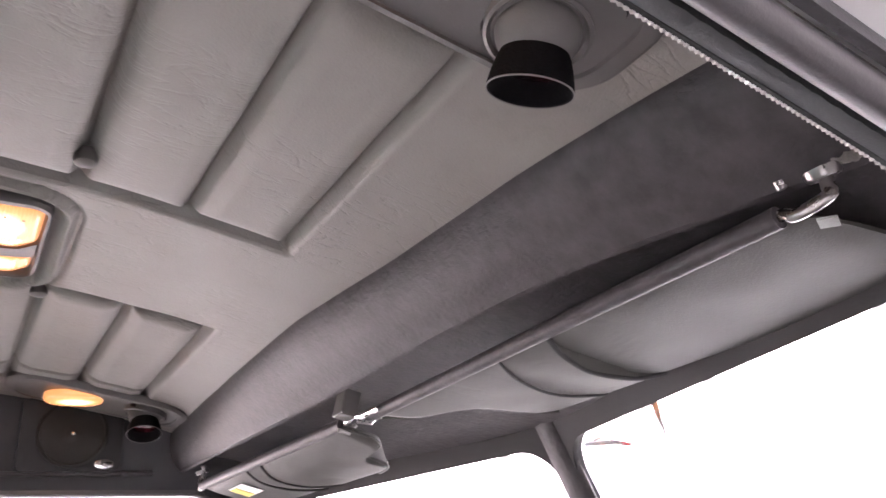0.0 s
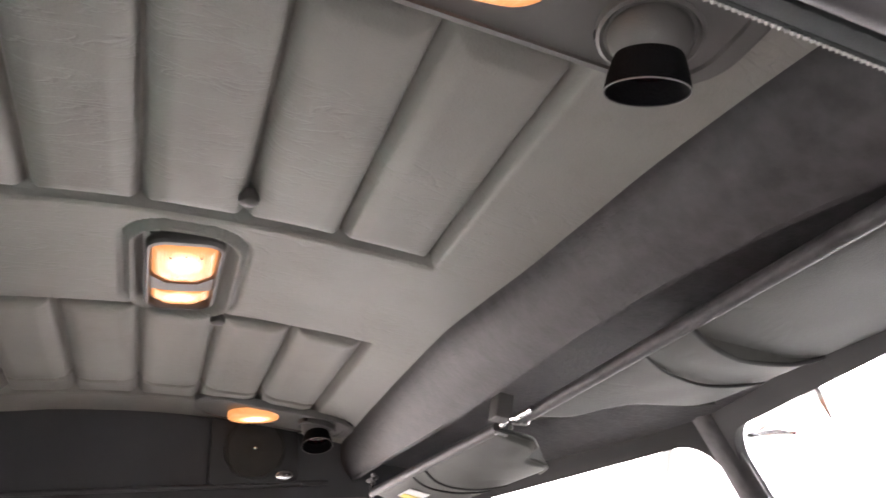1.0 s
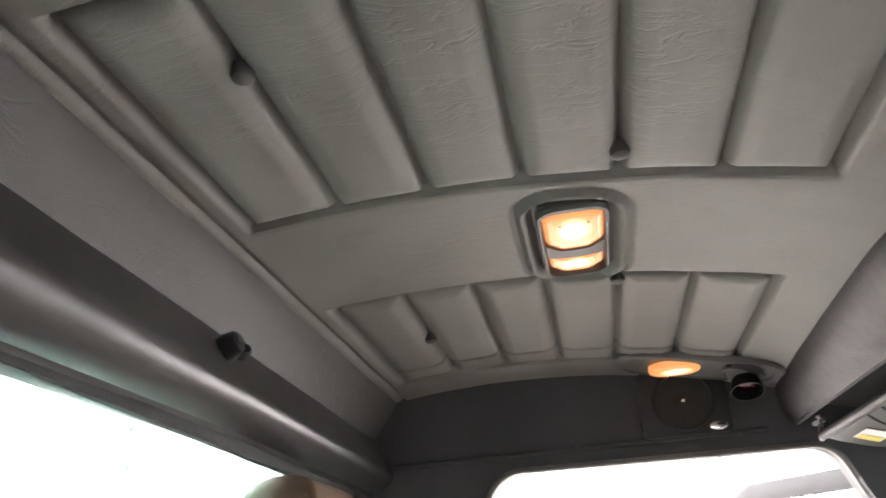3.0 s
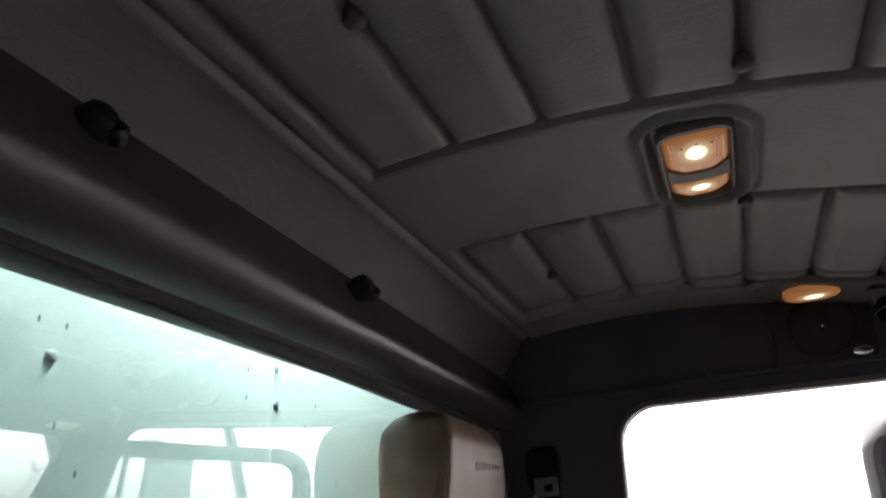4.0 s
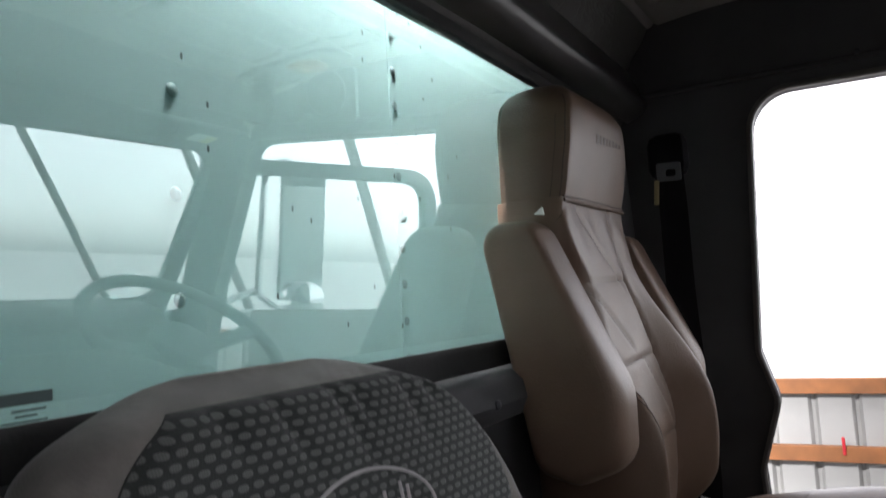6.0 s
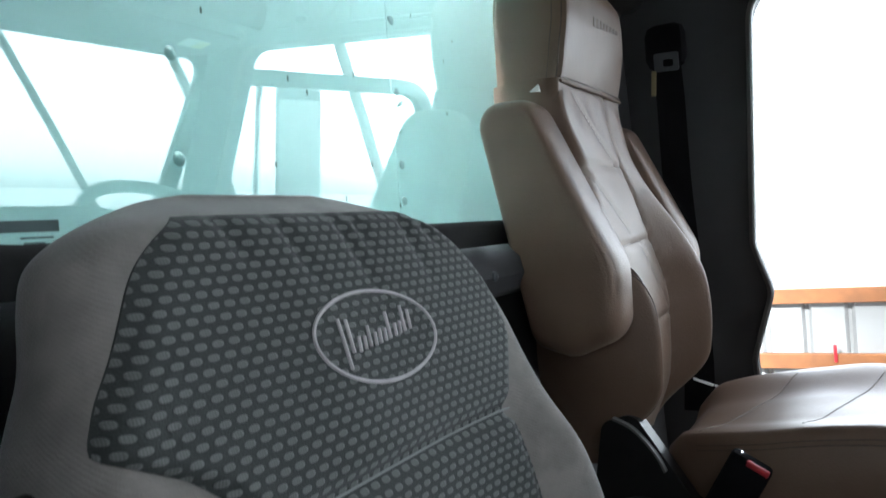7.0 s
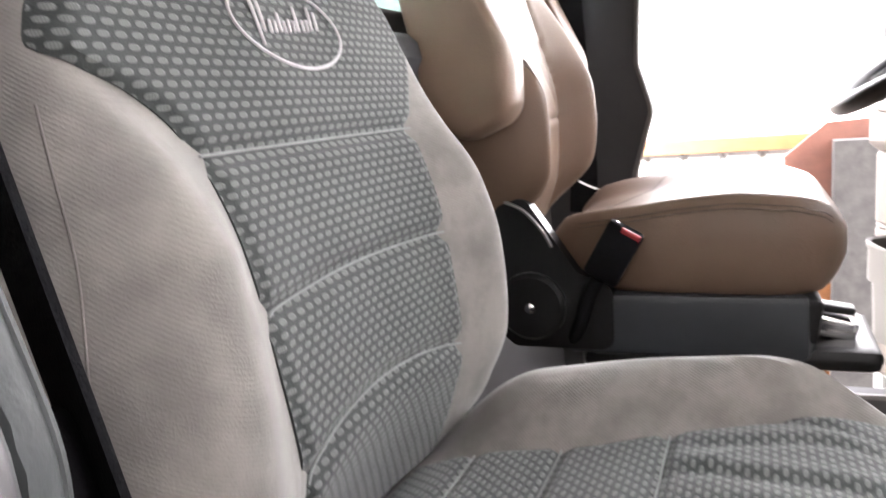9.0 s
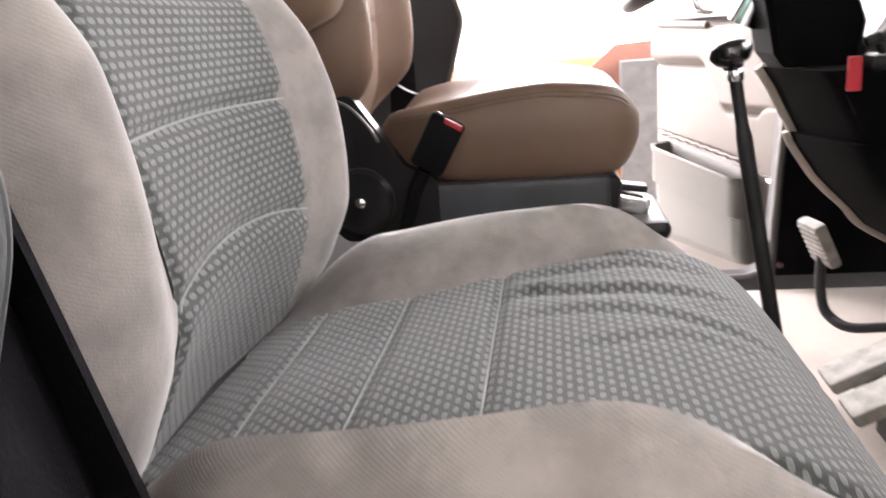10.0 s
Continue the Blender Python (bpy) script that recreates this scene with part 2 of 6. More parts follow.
M_LINER = wrinkle(mat("grey headliner vinyl", (0.215, 0.206, 0.190), 0.5, vary=0.10, scale=7, bump=0.25, grain=420, dirt=(0.155, 0.147, 0.132), dirt_amount=0.45), (16, 60, 16), 0.30, 0.003, 0.04)
M_COVE = wrinkle(mat("grey cove vinyl", (0.074, 0.070, 0.066), 0.5, vary=0.06, scale=4, bump=0.2, grain=500), (30, 12, 30), 0.3, 0.003, 0.03)
M_HEADER = wrinkle(mat("dark header vinyl", (0.050, 0.0455, 0.0475), 0.58, vary=0.30, scale=45, bump=0.5, grain=150, spec=0.4), (120, 45, 120), 0.17, 0.0015, 0.05)
M_ROLL = mat("dark padded roll vinyl", (0.036, 0.034, 0.033), 0.32, vary=0.08, scale=5, bump=0.15, grain=600)
M_VISOR = wrinkle(mat("grey visor vinyl", (0.060, 0.060, 0.0545), 0.58, spec=0.3, vary=0.14, scale=5, bump=0.15, grain=500), (7, 7, 7), 0.10, 0.003, 0.05)
M_WALL = mat("charcoal wall vinyl", (0.050, 0.050, 0.053), 0.62, vary=0.15, scale=6, bump=0.3, grain=450, spec=0.3)
M_BLACK = mat("black plastic", (0.012, 0.012, 0.013), 0.42, vary=0.2, scale=12, bump=0.12, grain=700, spec=0.3, dirt=(0.06, 0.056, 0.052), dirt_amount=0.08)
M_MATTE = mat("matte black plastic", (0.003, 0.003, 0.0033), 0.9, vary=0.2, scale=10, bump=0.15, grain=500, spec=0.04)
M_SEATBASE = mat("dark slate plastic", (0.040, 0.044, 0.050), 0.5, vary=0.15, scale=9, bump=0.15, grain=500)
M_RUBBER = mat("black rubber", (0.015, 0.015, 0.015), 0.75, vary=0.2, scale=20, bump=0.2, grain=300)
M_GREYPLAST = mat("grey plastic", (0.115, 0.111, 0.107), 0.45, vary=0.08, scale=9, bump=0.12, grain=600)
M_JAMB = mat("teal-grey trim vinyl", (0.036, 0.0395, 0.0400), 0.6, vary=0.1, scale=12, bump=0.2, grain=500, spec=0.2)
M_SLEEVE = mat("grey rubber door roll", (0.062, 0.060, 0.063), 0.40, vary=0.08, scale=14, bump=0.12, grain=500, spec=0.3)
M_CORD = mat("pale twisted cord", (0.46, 0.45, 0.43), 0.8, vary=0.1, scale=80, bump=0.3, grain=900)
M_STEEL = mat("worn steel", (0.30, 0.29, 0.28), 0.28, metal=1.0, vary=0.2, scale=60, bump=0.05)
M_GLOSS = mat("glossy black plastic", (0.008, 0.008, 0.009), 0.16, vary=0.1, scale=12, bump=0.03)
M_CHROME = mat("chrome", (0.75, 0.75, 0.76), 0.14, metal=1.0, vary=0.04, scale=14, bump=0.02, grain=200)
M_BRASS = mat("dull brass", (0.26, 0.215, 0.12), 0.4, metal=0.8, vary=0.1, scale=20, bump=0.05)
M_LEATHER = wrinkle(mat("brown vinyl", (0.150, 0.097, 0.068), 0.42, spec=0.35, vary=0.09, scale=7, bump=0.25, grain=420), (45, 45, 45), 0.12, 0.002, 0.03)
M_SUEDE = ribbed(wrinkle(mat("grey suede cloth", (0.170, 0.155, 0.142), 0.95, vary=0.18, scale=24, bump=0.2, grain=900, dirt=(0.125, 0.112, 0.103), dirt_amount=0.4), (9, 9, 9), 0.10, 0.004, 0.06))
for ramp_node, (lo_at, hi_at) in zip([q for q in M_SUEDE.node_tree.nodes if q.type == "VALTORGB"], ((0.40, 0.60), (0.50, 0.66))):
    ramp_node.color_ramp.elements[0].position, ramp_node.color_ramp.elements[1].position = lo_at, hi_at
M_FABRIC = dotted_fabric("dotted seat cloth")
M_THREAD = mat("pale thread", (0.22, 0.228, 0.224), 0.8, vary=0.1, scale=80, bump=0.3, grain=900)
M_BADGE = mat("pale embroidery thread", (0.46, 0.43, 0.44), 0.7, vary=0.1, scale=80, bump=0.3, grain=900)
M_SEAMDARK = mat("dark sewn line", (0.115, 0.102, 0.094), 0.9, vary=0.1, scale=80, bump=0.3, grain=900)
M_BTHREAD = mat("brown thread", (0.085, 0.056, 0.04), 0.6, vary=0.1, scale=80, bump=0.3, grain=900)
M_WORN = mat("worn brown embroidery", (0.112, 0.075, 0.056), 0.55, vary=0.25, scale=90, bump=0.3, grain=900)
M_BEIGE = mat("beige door vinyl", (0.112, 0.092, 0.080), 0.5, vary=0.06, scale=6, bump=0.2, grain=450, dirt=(0.09, 0.072, 0.06), dirt_amount=0.35)
M_POCKET = mat("grey pocket plastic", (0.09, 0.083, 0.076), 0.5, vary=0.06, scale=6, bump=0.15, grain=450, dirt=(0.12, 0.105, 0.09), dirt_amount=0.35)
M_BELT = mat("black seat belt webbing", (0.008, 0.008, 0.009), 0.9, vary=0.15, scale=30, bump=0.4, grain=500, spec=0.05)
M_RED = mat("red plastic", (0.40, 0.018, 0.026), 0.4, vary=0.08, scale=20, bump=0.05)
M_WHITEMETAL = specked(mat("white painted sheet metal", (0.58, 0.60, 0.59), 0.55, vary=0.05, scale=2.5, bump=0.03, grain=40, spec=0.25, dirt=(0.26, 0.26, 0.24), dirt_amount=0.2), (0.12, 0.12, 0.11))
M_RIVET = mat("dull rivet metal", (0.34, 0.345, 0.34), 0.4, metal=0.35, vary=0.15, scale=40, bump=0.1)
M_CORRUGATED = mat("white corrugated steel", (0.28, 0.28, 0.272), 0.5, vary=0.05, scale=4, bump=0.05, dirt=(0.35, 0.33, 0.30), dirt_amount=0.25)
M_LIGHTBLOCK = mat("dark light-blocking sheet", (0.055, 0.054, 0.053), 0.6, vary=0.1, scale=4, bump=0.1, dirt=(0.03, 0.03, 0.03), dirt_amount=0.4)
M_TIMBER = mat("orange pine beam", (0.20, 0.075, 0.022), 0.65, vary=0.25, scale=9, bump=0.3, grain=120, dirt=(0.16, 0.07, 0.025), dirt_amount=0.4)
M_SLAB = mat("dark bounce-blocking slab", (0.085, 0.083, 0.08), 0.9, vary=0.2, scale=2, bump=0.3, grain=60)
M_GRAVEL = mat("gravel ground", (0.40, 0.395, 0.385), 0.95, vary=0.2, scale=3, bump=0.8, grain=40)
M_MAT = ribbed(mat("tan floor mat", (0.30, 0.25, 0.21), 0.85, vary=0.12, scale=7, bump=0.5, grain=250, dirt=(0.2, 0.17, 0.14), dirt_amount=0.4), 0.006, 0.5, (0.25, 0.97, 0.0))
M_BOARD = mat("red-brown board", (0.12, 0.045, 0.03), 0.7, vary=0.2, scale=12, bump=0.3, grain=90)
M_STONE = mat("weathered grey board", (0.05, 0.047, 0.045), 0.85, vary=0.3, scale=18, bump=0.5, grain=80)
M_TRUCK = mat("cab paint", (0.55, 0.56, 0.56), 0.25, vary=0.04, scale=4, bump=0.02, coat=0.5)
M_PEDAL = mat("worn grey pedal rubber", (0.20, 0.19, 0.172), 0.8, vary=0.3, scale=40, bump=0.5, grain=200)
M_GREEN = glass("green tinted glass", (0.53, 0.79, 0.77), 0.5, ior=1.8)
M_SCREEN = glass("windscreen glass", (0.92, 0.96, 0.955), 0.3)
M_MIRROR = mat("mirror glass", (0.9, 0.9, 0.9), 0.03, metal=1.0, vary=0.01, bump=0.0)
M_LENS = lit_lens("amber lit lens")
M_LAMPFRAME = mat("dark grey lamp plastic", (0.075, 0.072, 0.068), 0.4, vary=0.1, scale=9, bump=0.1)
M_YELLOW = mat("yellow label", (0.7, 0.6, 0.15), 0.6)
M_WHITE = mat("white label", (0.75, 0.75, 0.73), 0.6, vary=0.03)
M_MARK = mat("dark etched mark", (0.05, 0.08, 0.08), 0.6)
M_BUTTON = mat("dark button vinyl", (0.09, 0.085, 0.08), 0.45, vary=0.08, scale=20, bump=0.1)
M_CUPRED = mat("dark red lens", (0.06, 0.007, 0.014), 0.2, vary=0.05, bump=0.0, coat=0.5)


# ---- building helpers ----
def part(name, bm, material, parent=None, label="", sharp=38):
    """Links a bmesh as one mesh object, under a thing or a part where one is given."""
    me = bpy.data.meshes.new(name)
    bmesh.ops.recalc_face_normals(bm, faces=bm.faces)
    bm.to_mesh(me)
    bm.free()
    me.polygons.foreach_set("use_smooth", [True] * len(me.polygons))
    me.set_sharp_from_angle(angle=radians(sharp))
    me.materials.append(material)
    ob = new(name, me)
    if parent:
        ob.parent = parent
        ob.matrix_parent_inverse = world_of(parent).inverted()
    if label:
        ob["label"] = label
    if len(me.polygons) < 300:
        even = ob.modifiers.new("even_shading", "WEIGHTED_NORMAL")
        even.keep_sharp = True
    return ob


def world_of(ob):
    m = ob.matrix_basis.copy()
    while ob.parent:
        m = ob.parent.matrix_basis @ ob.matrix_parent_inverse @ m
        ob = ob.parent
    return m


def thing(name, base, label, category, group="", kind=""):
    ob = new(name)
    ob.location = base
    ob.empty_display_size = 0.05
    return tagged(ob, label, category, group, kind)


def rbox(bm, center, size, bevel=0.004, rot=(0, 0, 0), seg=2):
    r = bmesh.ops.create_cube(bm, size=1.0)
    m = pose(*center, *rot) @ Matrix.Diagonal((*size, 1))
    bmesh.ops.transform(bm, matrix=m, verts=r["verts"])
    if bevel > 0:
        edges = list({e for v in r["verts"] for e in v.link_edges})
        bmesh.ops.bevel(bm, geom=edges, offset=min(bevel, min(size) * 0.45), segments=seg, affect="EDGES", profile=0.5)
    return bm


def boxed(center, size, bevel=0.004, rot=(0, 0, 0), seg=2):
    return rbox(bmesh.new(), center, size, bevel, rot, seg)


def rings(bm, loops, caps=True, closed_path=False):
    """Skins a row of closed loops of equal length."""
    vs = [[bm.verts.new(p) for p in loop] for loop in loops]
    n = len(vs[0])
    pairs = list(zip(vs, vs[1:])) + ([(vs[-1], vs[0])] if closed_path else [])
    for a, b in pairs:
        for i in range(n):
            bm.faces.new((a[i], a[(i + 1) % n], b[(i + 1) % n], b[i]))
    if caps and not closed_path:
        bm.faces.new(vs[0][::-1])
        bm.faces.new(vs[-1])
    return bm


def tube(bm, pts, r, n=10, closed=False):
    """A round bar along points; r is one radius or one for each point."""
    pts = [Vector(p) for p in pts]
    loops, side = [], None
    for i, p in enumerate(pts):
        a = pts[(i - 1) % len(pts)] if (i > 0 or closed) else p
        b = pts[(i + 1) % len(pts)] if (i < len(pts) - 1 or closed) else p
        d = (b - a).normalized()
        if side is None:
            side = d.orthogonal().normalized()
        side = (side - d * side.dot(d)).normalized()
        up = d.cross(side)
        rad = r[i] if isinstance(r, (list, tuple)) else r
        loops.append([p + rad * (math.cos(2 * math.pi * k / n) * side + math.sin(2 * math.pi * k / n) * up) for k in range(n)])
    return rings(bm, loops, caps=not closed, closed_path=closed)


def curve(pts, n=8):
    """Points on a smooth line through a few given ones."""
    pts = [Vector(p) for p in pts]
    out = []
    for i in range(len(pts) - 1):
        a, b, c, d = pts[max(0, i - 1)], pts[i], pts[i + 1], pts[min(len(pts) - 1, i + 2)]
        for k in range(n):
            t = k / n
            out.append(0.5 * (2 * b + (c - a) * t + (2 * a - 5 * b + 4 * c - d) * t * t + (3 * b - 3 * c + d - a) * t ** 3))
    return out + [pts[-1]]


def lathe(bm, profile, m, n=28):
    """Turns a profile of (radius, height) about the z of pose m."""
    loops = [[m @ Vector((max(r, 1e-4) * math.cos(2 * math.pi * k / n), max(r, 1e-4) * math.sin(2 * math.pi * k / n), h)) for k in range(n)] for r, h in profile]
    return rings(bm, loops)


def sheet(bm, nu, nv, f, uv=None, thick=None):
    """A grid surface f(a, b), a and b from 0 to 1; thick: a vector function that gives it a back."""
    layer = bm.loops.layers.uv.verify()
    vs = [[bm.verts.new(f(i / nu, j / nv)) for j in range(nv + 1)] for i in range(nu + 1)]
    for i in range(nu):
        for j in range(nv):
            fc = bm.faces.new((vs[i][j], vs[i + 1][j], vs[i + 1][j + 1], vs[i][j + 1]))
            if uv:
                for lp, (a, b) in zip(fc.loops, ((i, j), (i + 1, j), (i + 1, j + 1), (i, j + 1))):
                    lp[layer].uv = uv(a / nu, b / nv)
    if thick:
        bs = [[bm.verts.new(v.co + Vector(thick)) for v in row] for row in vs]
        for i in range(nu):
            for j in range(nv):
                bm.faces.new((bs[i][j + 1], bs[i + 1][j + 1], bs[i + 1][j], bs[i][j]))
        rim = [(i, 0) for i in range(nu)] + [(nu, j) for j in range(nv)] + [(i, nv) for i in range(nu, 0, -1)] + [(0, j) for j in range(nv, 0, -1)]
        for (i, j), (k, l) in zip(rim, rim[1:] + rim[:1]):
            bm.faces.new((vs[i][j], bs[i][j], bs[k][l], vs[k][l]))
    return bm


def lerp(table, k):
    """Smooth reading of a short table of (key, value): a cubic through the entries that does not overshoot."""
    if k <= table[0][0]:
        return table[0][1]
    if k >= table[-1][0]:
        return table[-1][1]
    i = max(j for j in range(len(table) - 1) if table[j][0] <= k)
    (x0, y0), (x1, y1) = table[i], table[i + 1]
    slope = lambda j: (table[j + 1][1] - table[j][1]) / (table[j + 1][0] - table[j][0])
    m = slope(i)
    before = slope(i - 1) if i else m
    after = slope(i + 1) if i + 2 < len(table) else m
    d0 = 0.0 if before * m <= 0 else 2 * before * m / (before + m)
    d1 = 0.0 if after * m <= 0 else 2 * after * m / (after + m)
    h, t = x1 - x0, (k - x0) / (x1 - x0)
    return y0 * (1 + 2 * t) * (1 - t) ** 2 + h * d0 * t * (1 - t) ** 2 + y1 * t * t * (3 - 2 * t) + h * d1 * t * t * (t - 1)


def smooth(a, b, t):
    t = min(1.0, max(0.0, (t - a) / (b - a)))
    return t * t * (3 - 2 * t)


def slab(stations, width, front, back, r, place, n=26, r_back=None):
    """A padded body: at each station a closed outline with a shaped front, a back and rounded sides."""
    bm = bmesh.new()
    loops = []
    for k in stations:
        w, loop = width(k), []
        rr = min(r(k) if callable(r) else r, w * 0.95)
        ss = [-w + 2 * w * 0.5 * (1 - math.cos(math.pi * i / n)) for i in range(n + 1)]
        for s in ss:
            e = max(0.0, (abs(s) - (w - rr)) / rr)
            f, b = front(s, k), back(s, k)
            drop = (f - b) * 0.5
            loop.append((s, f - drop * (1 - math.sqrt(max(0.0, 1 - e * e)))))
        rr = r_back or rr
        for s in ss[-2:0:-1]:
            e = max(0.0, (abs(s) - (w - rr)) / rr)
            f, b = front(s, k), back(s, k)
            drop = (f - b) * 0.5
            loop.append((s, b + drop * (1 - math.sqrt(max(0.0, 1 - e * e)))))
        loops.append([place(s, d, k) for s, d in loop])
    return rings(bm, loops)


def plate(outer, holes, depth, place, bevel=0.0):
    """A flat plate with rounded holes, from outlines in its own (a, b), thickened by depth and set by place(a, b, d)."""
    cu = bpy.data.curves.new("outline", "CURVE")
    cu.dimensions, cu.fill_mode, cu.extrude = "2D", "BOTH", depth / 2
    for pts in [outer, *holes]:
        sp = cu.splines.new("POLY")
        sp.points.add(len(pts) - 1)
        for q, (a, b) in zip(sp.points, pts):
            q.co = (a, b, 0, 1)
        sp.use_cyclic_u = True
    tmp = bpy.data.objects.new("outline", cu)
    scene.collection.objects.link(tmp)
    me = bpy.data.meshes.new_from_object(tmp.evaluated_get(bpy.context.evaluated_depsgraph_get()))
    bm = bmesh.new()
    bm.from_mesh(me)
    bpy.data.objects.remove(tmp)
    bpy.data.curves.remove(cu)
    bpy.data.meshes.remove(me)
    bmesh.ops.remove_doubles(bm, verts=bm.verts, dist=1e-5)
    for v in bm.verts:
        v.co = place(v.co.x, v.co.y, v.co.z)
    return bm


def rounded(pts, radii, n=8):
    """A polygon with its corners rounded."""
    out = []
    for i, p in enumerate(pts):
        p, a, b = Vector(p), Vector(pts[i - 1]), Vector(pts[(i + 1) % len(pts)])
        r = radii[i] if isinstance(radii, (list, tuple)) else radii
        if r <= 0:
            out.append((p.x, p.y))
            continue
        da, db = (a - p).normalized(), (b - p).normalized()
        half = da.angle(db) / 2
        t = r / math.tan(half)
        c = p + (da + db).normalized() * (r / math.sin(half))
        p0, p1 = p + da * t - c, p + db * t - c
        ang = p0.angle_signed(p1)
        for k in range(n + 1):
            q = Matrix.Rotation(-ang * k / n, 2) @ p0
            out.append(((c + q).x, (c + q).y))
    return out


def extrude_y(profile, y0, y1, bend=None, ny=1):
    """A closed profile of (x, z) drawn along y; bend(x, y, z) may shape it."""
    f = bend or (lambda x, y, z: (x, y, z))
    loops = [[f(x, y0 + (y1 - y0) * i / ny, z) for x, z in profile] for i in range(ny + 1)]
    return rings(bmesh.new(), loops)


# ---- the cab's shell ----
MID = -0.05                      # centre line of the cab
DRIVER, PASSENGER = 0.66, -0.76  # inner faces of the side walls at door-top height
TILT = 0.15                      # the sides lean out towards the floor


def wall_y(side, z):
    return (DRIVER + (1.28 - z) * TILT) if side > 0 else (PASSENGER - (1.28 - z) * TILT)


def liner_z(x):
    return 1.459 - 0.27 * (x - 0.53) ** 2


SEAMS = [0.334 + 0.1038 * i for i in range(7)]
PANELS = ((-0.558, -0.200), (0.083, 0.515))


LX, LY = 0.6955, -0.040         # centre of the dome lamp


def headliner(x, y):
    z = liner_z(x)
    for y0, y1 in PANELS:
        inside = min(x - SEAMS[0], SEAMS[-1] - x, y - y0, y1 - y)
        rise = 0.004 * smooth(-0.004, 0.010, inside)
        edge = 0.016 * math.exp(-(inside / 0.0050) ** 2)
        z += rise + edge
        if inside > 0:
            near = min(abs(x - s) for s in SEAMS[1:-1])
            z += 0.013 * math.exp(-(near / 0.0048) ** 2) * smooth(0, 0.012, inside)
            z -= 0.0065 * smooth(0.0, 0.028, min(near, inside))
            cross = 0.437 if y0 > 0 else y0 + 0.06
            z += (0.010 if y0 > 0 else 0.0) * math.exp(-((y - cross) / 0.0045) ** 2) * smooth(0, 0.012, inside)
    # moulded dish round the centre lamp
    dx, dy = abs(x - LX) - 0.044, abs(y - LY) - 0.108
    q = math.hypot(max(dx + 0.03, 0), max(dy + 0.03, 0)) + min(max(dx + 0.03, dy + 0.03), 0) - 0.03
    z += 0.010 * smooth(0.012, 0.002, q) - 0.006 * math.exp(-((q - 0.016) / 0.005) ** 2) + 0.006 * math.exp(-((q - 0.025) / 0.004) ** 2)
    # long groove along the rear cove
    z += 0.006 * math.exp(-((x - 0.302) / 0.005) ** 2)
    return z + 0.0012 * noise.noise(Vector((x * 14, y * 9, 0.3)))


bm = sheet(bmesh.new(), 300, 340, lambda a, b: (lambda x, y: Vector((x, y, headliner(x, y))))(0.285 + 0.815 * a, -0.80 + 1.475 * b), thick=(0, 0, 0.03))
tagged(part("ceiling", bm, M_LINER), "grey quilted vinyl headliner with sewn channels", "ceiling", kind="structure")

# rear cove between headliner and padded roll
cove = [(0.292, 1.452), (0.277, 1.42), (0.262, 1.39), (0.252, 1.366), (0.20, 1.366), (0.20, 1.50), (0.30, 1.50)]
bm = extrude_y(cove, -0.80, 0.705, lambda x, y, z: Vector((x - 0.018 * (y + 0.30) * smooth(1.44, 1.37, z), y, z)), 30)
tagged(part("rear_cove", bm, M_COVE), "grey vinyl cove above the rear window", "trim", kind="structure")


def sweep_frame(profile, corners, radius, place, closed=False, n=8):
    """Draws a profile of (depth, outward) along a rounded path of corners in the (a, b) plane."""
    path = []
    for i, c in enumerate(corners):
        c = Vector(c)
        if not closed and i in (0, len(corners) - 1):
            path.append(c)
            continue
        a, b = Vector(corners[i - 1]), Vector(corners[(i + 1) % len(corners)])
        da, db = (a - c).normalized(), (b - c).normalized()
        for k in range(n + 1):
            t = k / n
            path.append((c + da * radius) * (1 - t) ** 2 + c * 2 * t * (1 - t) + (c + db * radius) * t * t)
    loops = []
    for i, p in enumerate(path):
        a = path[i - 1] if (i > 0 or closed) else p
        b = path[(i + 1) % len(path)] if (i < len(path) - 1 or closed) else p
        d = (b - a).normalized()
        out = Vector((-d.y, d.x))
        loops.append([place(p.x + out.x * o, p.y + out.y * o, dep) for dep, o in profile])
    return rings(bmesh.new(), loops, caps=not closed, closed_path=closed)


GLASS_X, G_Y0, G_Y1, G_Z0, G_Z1 = 0.176, -0.70, 0.57, 0.845, 1.262
PANE_AT, PANE_LEAN, PANE_YAW = (0.1745, -0.06, 1.05), 3.3, 1.3


def pane_x(y, z):
    """The rear glass leans forward at its top and stands slightly askew."""
    return PANE_AT[0] - math.tan(radians(PANE_YAW)) * (y - PANE_AT[1]) + math.tan(radians(PANE_LEAN)) * (z - PANE_AT[2])


ROLL = [(0.205, 1.385), (0.245, 1.380), (0.256, 1.362), (0.270, 1.333), (0.280, 1.309), (0.2845, 1.299), (0.2835, 1.290), (0.277, 1.281), (0.263, 1.271), (0.247, 1.265), (0.239, 1.264), (0.234, 1.269), (0.229, 1.262), (0.216, 1.254), (0.202, 1.253), (0.196, 1.262), (0.196, 1.33)]
bm = extrude_y(ROLL, -0.79, 0.705, lambda x, y, z: Vector((x - 0.018 * (y + 0.30) + 0.0012 * noise.noise(Vector((y * 9, z * 30, 0))), y, z - 0.024 * max(0.0, -0.02 - y) * smooth(1.300, 1.266, z))), 60)
tagged(part("rear_window_padding", bm, M_ROLL), "dark grey padded vinyl roll over the rear window", "trim", kind="structure")
SEAL = [(0.006, 0.030), (0.030, 0.030), (0.042, -0.004), (0.038, -0.016), (0.026, -0.015), (0.006, 0.002)]

